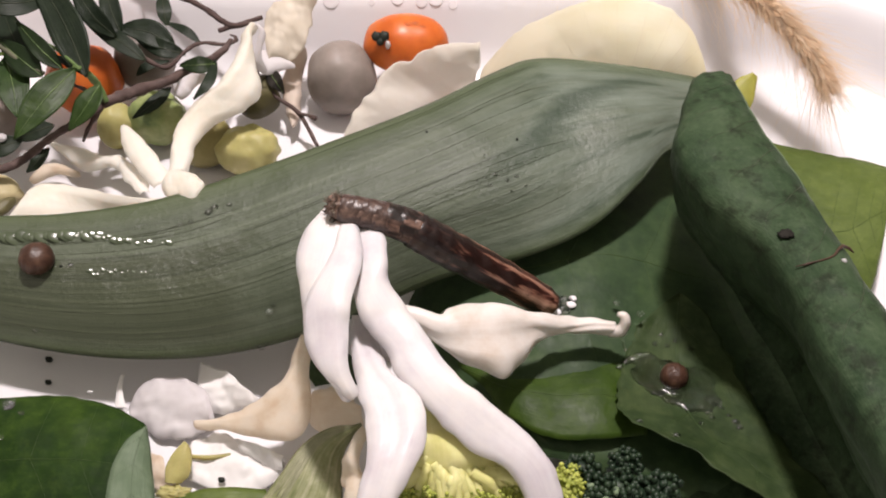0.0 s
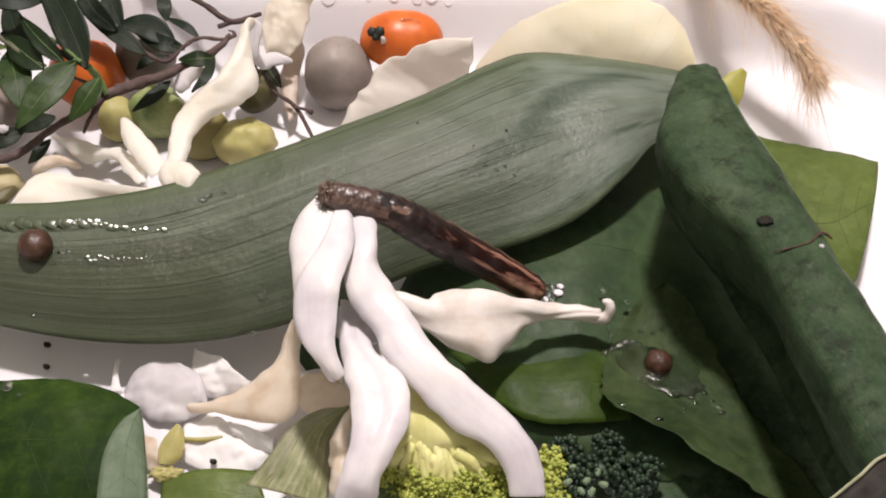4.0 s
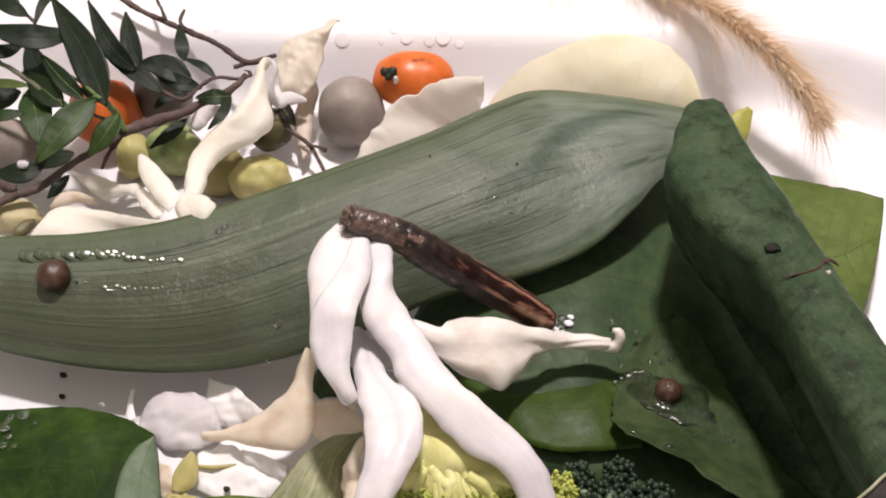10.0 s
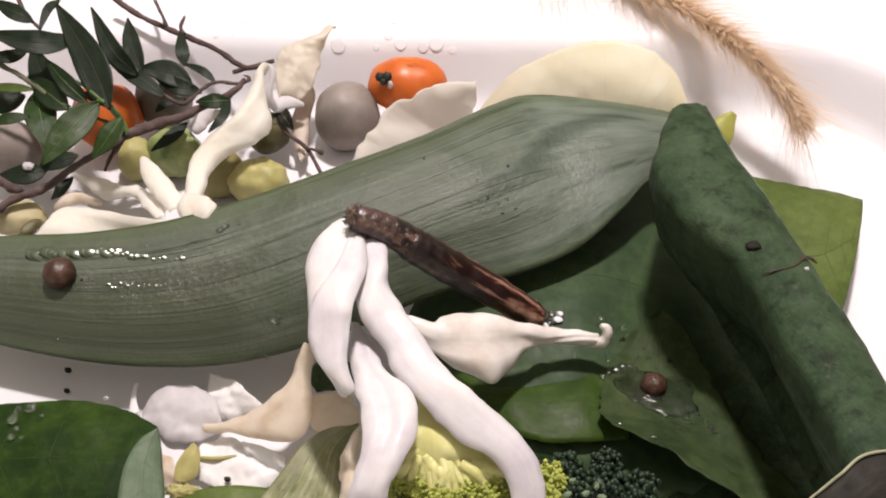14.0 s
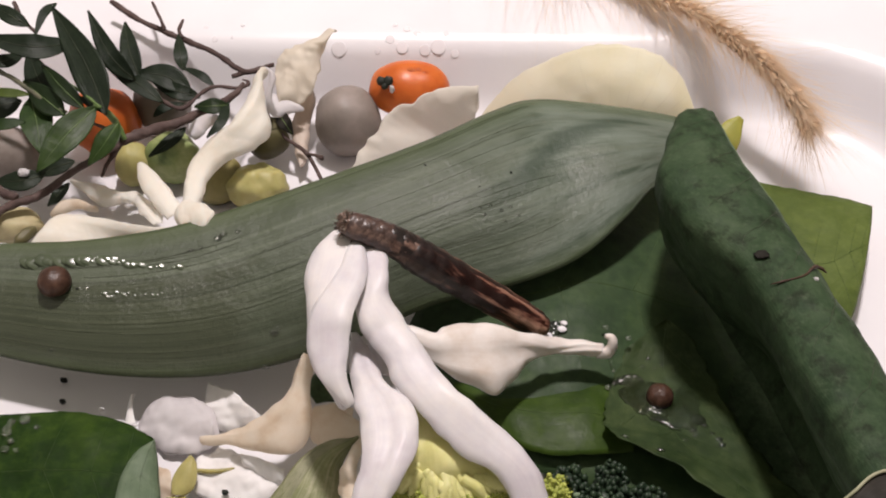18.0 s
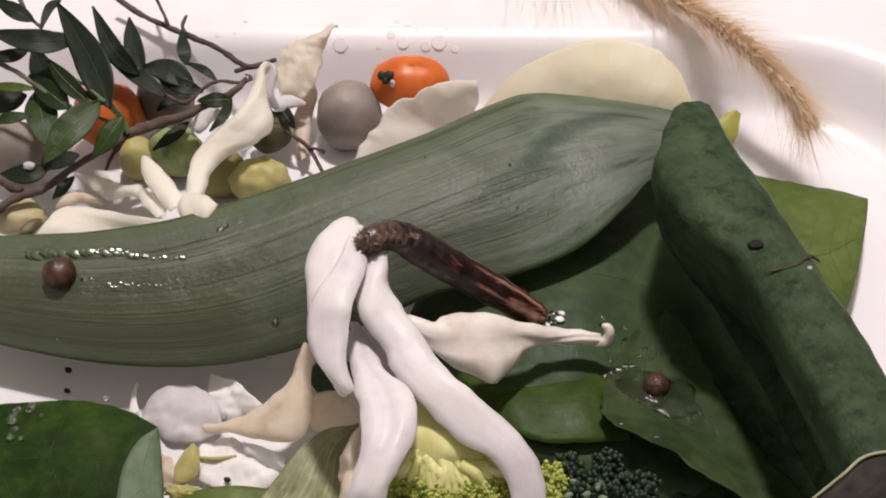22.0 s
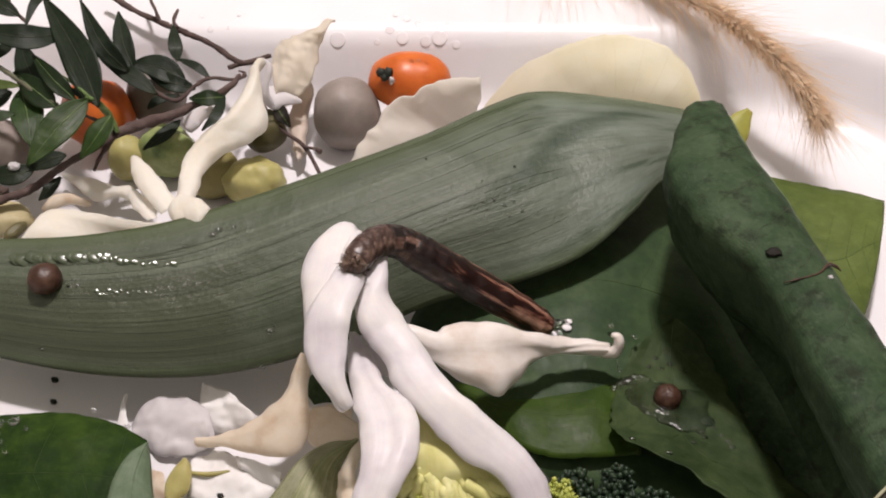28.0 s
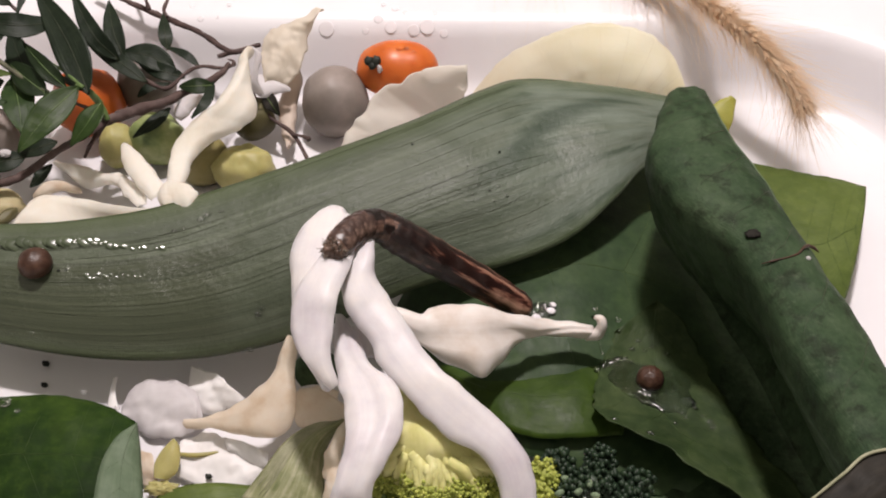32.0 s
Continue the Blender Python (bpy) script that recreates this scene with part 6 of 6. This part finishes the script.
# the smallest beads by the tail get opaque pale colour for bright foam
for c, r in (((19.6, -4.0, 10.9), 0.9), ((20.6, -3.7, 11.0), 0.7), ((18.9, -5.2, 11.1), 0.7), ((20.2, -5.4, 11.0), 0.6), ((21.3, -4.6, 11.0), 0.5), ((19.0, -6.2, 11.3), 0.5), ((21.6, -3.4, 11.0), 0.4), ((28.0, -4.3, 11.2), 0.35), ((31.4, -6.2, 11.0), 0.35), ((-61.9, -19.2, 5.5), 0.4), ((-60.3, -18.6, 5.5), 0.35), ((-62.5, -20.7, 5.5), 0.3), ((-59.8, -19.5, 6.2), 0.55), ((-59.5, -18.9, 6.2), 0.35), ((-61.9, -21.8, 6.2), 0.50), ((-60.9, -23.3, 6.2), 0.35), ((-61.3, -24.8, 6.2), 0.40), ((-61.8, -20.5, 6.2), 0.30), ((-57.6, -20.8, 6.2), 0.25), ((-48.5, -17.4, 6.2), 0.30), ((-42.9, -20.2, 6.2), 0.30), ((-45.9, -25.5, 6.2), 0.25), ((-59.6, -25.0, 6.2), 0.25)):
    tagged(blob("droplet", c, (r * 1.5, r * 1.1, r * 0.4), m_drop if 18 < c[0] < 22 and r < 0.55 else m_bead, rough=0.12, turn=(14, 2, 0), rings=10, seg=16), "tiny bright water droplet on a leaf", "water drop", "leaf droplets")
for x, y, r in ((30.0, -12.6, 0.75), (31.1, -11.7, 0.55), (32.2, -11.5, 0.45), (28.8, -13.2, 0.4), (33.0, -11.9, 0.4), (27.9, -14.0, 0.35), (31.6, -17.6, 0.4), (33.3, -18.9, 0.35), (35.0, -20.2, 0.5), (40.6, -20.0, 0.75), (39.6, -21.9, 0.4), (41.5, -20.9, 0.35), (43.2, -23.4, 0.4), (43.6, -24.3, 0.35), (42.4, -22.3, 0.3), (29.2, -25.3, 0.35), (34.1, -27.2, 0.4), (36.7, -8.8, 0.3), (34.6, -7.8, 0.28), (33.5, -9.4, 0.3), (35.4, -9.6, 0.26), (38.8, -10.2, 0.35), (40.0, -22.8, 0.28), (38.2, -24.0, 0.25)):
    tagged(blob("droplet", (x, y, leaf_height(wet_leaf_blade, x, y) + r * 0.1), (r * 1.6, r * 1.0, r * 0.4), m_bead, rough=0.12, size=5, turn=(12, -6, 0), rings=10, seg=16), "tiny bright water droplet on a leaf", "water drop", "leaf droplets")
tagged(tube("water_thread", [(28.0, -11.6, 12.6), (28.3, -11.9, 11.6), (28.7, -12.2, 10.4)], (0.3, 0.14, 0.3), m_bead, n=12, seg=8), "thin thread of water hanging from the petal tip", "water drop")

# ---- caterpillar ----
caterpillar = thing("caterpillar", "brown striped caterpillar stretched over a white petal", "caterpillar")
TAIL, JOINT = np.array((18.5, -6.4, 13.0)), np.array((-0.7, -6.9, 29.6))
BODY = curve_points([(18.7, -6.6, 13.0), (15.8, -6.2, 15.0), (11.0, -6.0, 19.0), (5.9, -6.1, 23.2), (1.9, -6.7, 27.2), (-0.7, -6.9, 29.6), (-1.6, -6.7, 30.2)], 60)


def build_abdomen():
    """The rear body, with faint rings, in its own space: x runs to the front."""
    axis = JOINT - TAIL
    m = Vector(axis).to_track_quat("X", "Z").to_matrix().to_4x4()
    m.translation = Vector(TAIL * MM)
    inv = m.inverted()
    n, seg = len(BODY), 26
    T = np.gradient(BODY, axis=0)
    verts, faces = [], []
    for i in range(n):
        s = i / (n - 1)
        r = float(np.interp(s, (0, 0.03, 0.10, 0.35, 0.6, 1.0), (1.0, 1.75, 2.15, 2.5, 2.65, 2.5)))
        r *= 1 + 0.025 * math.cos(s * 2 * math.pi * 9)
        t = unit(T[i])
        x = unit(np.cross((0, 0, 1), t))
        y = np.cross(t, x)
        for j in range(seg):
            a = 2 * math.pi * j / seg
            d = x * math.cos(a) + y * math.sin(a)
            q = BODY[i] + d * r * (1 + 0.03 * wobble(BODY[i] + d * r, 1.2, 3))
            verts.append(np.array(inv @ Vector(q * MM)) / MM)
    for i in range(n - 1):
        for j in range(seg):
            k, l = i * seg + j, i * seg + (j + 1) % seg
            faces.append((k, l, l + seg, k + seg))
    faces.append(tuple(range(seg))[::-1])
    faces.append(tuple((n - 1) * seg + j for j in range(seg)))
    ob = part("abdomen", mesh_of("abdomen", verts, faces), m_body, caterpillar)
    ob.matrix_basis = m
    return ob


def barrel(name, r0, r1, length, material, round_front=0.25):
    n, seg = 24, 36
    verts, faces = [], []
    for i in range(n):
        s = i / (n - 1)
        x = (s - 0.5) * length
        r = (r0 * (1 - s) + r1 * s) * (1 - 0.05 * abs(2 * s - 1) ** 3) * (1 - round_front * max(0, 2 * s - 1) ** 3)
        for j in range(seg):
            a = 2 * math.pi * j / seg
            k = r * (1 + 0.06 * wobble((x, r * math.cos(a), r * math.sin(a)), 0.9, r0) + 0.05 * wobble((x, r * math.cos(a), r * math.sin(a)), 0.35, r0 + 3))
            verts.append((x, k * math.cos(a), k * math.sin(a)))
    for i in range(n - 1):
        for j in range(seg):
            k, l = i * seg + j, i * seg + (j + 1) % seg
            faces.append((k, l, l + seg, k + seg))
    faces.append(tuple(range(seg))[::-1])
    faces.append(tuple((n - 1) * seg + j for j in range(seg)))
    return part(name, mesh_of(name, verts, faces), material, caterpillar)


build_abdomen()
PIECES = 7
front = []
for k in range(PIECES - 1):
    seg_ob = barrel("body_segment", 2.42 - 0.07 * k, 2.36 - 0.07 * k, 4.0, m_front if k < 3 else m_mottled)
    front.append(seg_ob)
    if k >= 3:
        for sy in (-1, 1):
            tube("leg", [(0.2, sy * 1.2, -1.5), (0.5, sy * 1.5, -2.2), (0.9, sy * 1.2, -2.9)], (0.32, 0.24, 0.06), m_front, seg_ob, n=8, seg=7)
head = barrel("head", 1.75, 1.5, 2.7, m_head, 0.55)
front.append(head)
for sy in (-1, 1):
    blob("cheek", (0.7, sy * 0.75, 0.25), (0.8, 0.8, 0.9), m_head, head, "shiny brown head lobe", rough=0.1, rings=10, seg=14)
    tube("mouthpart", [(1.0, sy * 0.4, -0.5), (1.5, sy * 0.45, -0.8), (1.8, sy * 0.2, -0.9)], (0.25, 0.18, 0.04), m_front, head, n=7, seg=6)

tuft_v, tuft_f = [], []
for k in range(90):
    d = unit(rng.normal(size=3) * np.array((0.7, 1, 1)) + np.array((0.35, 0, 0.2)))
    c = d * np.array((1.2, 1.45, 1.45))
    v, f = tube_data([c * 0.9, c + d * 0.35, c + d * rng.uniform(0.5, 0.85) + rng.normal(size=3) * 0.22], (0.16, 0.1, 0.02), n=4, seg=4, base=len(tuft_v))
    tuft_v += v
    tuft_f += f
tagged(part("head_bristle_coat", mesh_of("head_bristle_coat", tuft_v, tuft_f), m_tuft, head, "ragged grey-brown bristles"), kind="stuff")

HEAD_EARLY = [
    (0, -12.8, -6.0, 34.0),
    (0.5, -12.9, -6.2, 34.0),
    (1, -12.6, -6.7, 34.0),
    (1.5, -12.9, -6.4, 34.0),
    (2, -11.5, -5.5, 34.0),
    (2.5, -11.0, -6.0, 34.0),
    (4.5, -12.6, -6.4, 34.0),
    (5, -11.6, -7.3, 34.0),
    (5.5, -12.2, -6.9, 34.0),
    (6, -12.4, -5.8, 34.0),
    (6.5, -12.4, -5.6, 34.0),
    (7, -12.7, -5.4, 34.0),
    (7.5, -13.0, -6.0, 34.0),
    (8, -13.2, -5.7, 34.0),
    (8.5, -13.2, -6.4, 34.0),
    (9, -13.3, -6.1, 34.0),
    (9.5, -13.2, -6.4, 34.0),
    (10, -11.1, -5.9, 34.5),
    (10.5, -11.1, -5.6, 35.0),
    (11, -11.0, -4.9, 35.5),
    (11.5, -11.6, -5.8, 36.0),
    (12, -10.5, -6.4, 38.0),
    (12.5, -9.4, -5.8, 39.0),
    (13, -11.9, -5.5, 37.0),
]
HEAD_LATE = [
    (13.5, -12.1, -5.6, 35.0),
    (14, -10.0, -6.4, 35.0),
    (14.5, -9.4, -7.3, 35.0),
    (16.5, -9.2, -8.5, 35.0),
    (17, -9.3, -8.5, 35.0),
    (17.5, -9.7, -8.9, 35.0),
    (18, -11.3, -5.9, 35.0),
    (18.5, -10.4, -6.3, 35.0),
    (19, -9.5, -6.0, 35.5),
    (19.5, -10.5, -6.2, 35.5),
    (20, -9.3, -8.2, 35.0),
    (20.5, -7.1, -11.1, 35.0),
    (21, -7.8, -11.6, 34.5),
    (21.5, -7.8, -11.8, 34.5),
    (22, -7.6, -11.6, 34.5),
    (22.5, -8.2, -11.8, 34.5),
    (23, -8.5, -12.4, 34.5),
    (23.5, -8.4, -12.3, 34.5),
    (24, -8.9, -12.5, 34.5),
    (24.5, -8.5, -12.5, 34.5),
    (25, -8.9, -12.2, 34.5),
    (25.5, -8.2, -13.0, 34.5),
]
HEAD_LAST = [
    (26.5, -8.5, -14.2, 34.5),
    (27.5, -8.8, -14.7, 34.5),
    (28, -9.0, -14.9, 34.5),
    (28.4, -9.0, -15.2, 34.5),
    (28.7, -9.0, -15.1, 34.5),
    (29, -8.7, -14.5, 34.5),
    (29.3, -8.5, -14.2, 34.5),
    (29.6, -9.2, -14.2, 34.5),
    (30, -9.0, -14.9, 34.5),
    (30.2, -8.0, -15.2, 34.5),
    (30.5, -8.8, -14.9, 34.5),
    (30.8, -9.7, -15.3, 34.5),
    (31.1, -9.0, -15.6, 34.5),
    (31.4, -9.1, -15.7, 34.5),
    (31.7, -9.4, -15.2, 34.5),
    (32, -9.5, -15.5, 34.5),
]


def front_spine(tip):
    """The bent front of the body, from the fixed joint to the tip of the head."""
    ahead = unit(BODY[-1] - BODY[-14])
    best = None
    chord = np.linalg.norm(tip - JOINT)
    want = min(14.0, chord * (1.01 + 0.9 * max(0.0, 0.88 - ahead @ unit(tip - JOINT))))
    for reach in np.linspace(2.0, 11.0, 46):
        mid = JOINT + ahead * reach + np.array((0, 0, 0.6))
        w = np.linspace(0, 1, 41)[:, None]
        pts = JOINT * (1 - w) ** 2 + mid * 2 * w * (1 - w) + tip * w * w
        length = np.linalg.norm(np.diff(pts, axis=0), axis=1).sum()
        if best is None or abs(length - want) < best[0]:
            best = (abs(length - want), pts)
    return best[1]


def shift(t):
    """The whole body creeps a little forward at the end."""
    return np.array((-0.9, 0.15, 0.0)) * float(np.interp(t, (0, 28.6, 29.1, 31.6, 32), (0, 0, 0.3, 0.7, 1.0)))


SWAY = ((0, 0), (1, 0.2), (2, 1.2), (2.5, 2.0), (4.5, 1.6), (6, 1.4), (8, 1.6), (9.5, 1.9), (10, 3.4), (11, 3.4), (13, 2.8), (14.5, 3.0), (16.5, 3.2), (20, 2.8), (23, 3.0), (25.5, 2.5), (28, 2.7), (28.5, 3.0), (29, 3.9), (30, 3.2), (31, 3.3), (32, 3.9))


def swing(pivot, degrees):
    """A turn about an upright line through the pivot, leaning to the viewer."""
    p = Vector(pivot) * MM
    return Matrix.Translation(p) @ Matrix.Rotation(radians(-degrees), 4, Vector((0, -0.6, 0.8))) @ Matrix.Translation(-p)


def motions():
    for ob, pivot, share in SWAYING:
        walk(ob, [(t, swing(pivot, a * share)) for t, a in SWAY])
    rows = {k: [] for k in range(PIECES)}
    times = HEAD_EARLY + HEAD_LATE + HEAD_LAST
    for t, x, y, z in times:
        pts = front_spine(np.array((x, y, z)) - shift(t))
        step = np.concatenate([[0], np.cumsum(np.linalg.norm(np.diff(pts, axis=0), axis=1))])
        for k in range(PIECES):
            at = step[-1] * (0.06 + 0.86 * k / (PIECES - 1))
            c = np.array([np.interp(at, step, pts[:, a]) for a in range(3)])
            b = np.array([np.interp(min(at + 0.8, step[-1]), step, pts[:, a]) for a in range(3)])
            d = np.array([np.interp(max(at - 0.8, 0), step, pts[:, a]) for a in range(3)])
            m = Vector(b - d).to_track_quat("X", "Z").to_matrix().to_4x4()
            m.translation = Vector(c * MM)
            rows[k].append((t, m))
    for k in range(PIECES):
        walk(front[k], rows[k])
    walk(caterpillar, [(t, pose(*(shift(t) * MM))) for t in (0, 28.6, 29.1, 31.6, 32)])


motions()
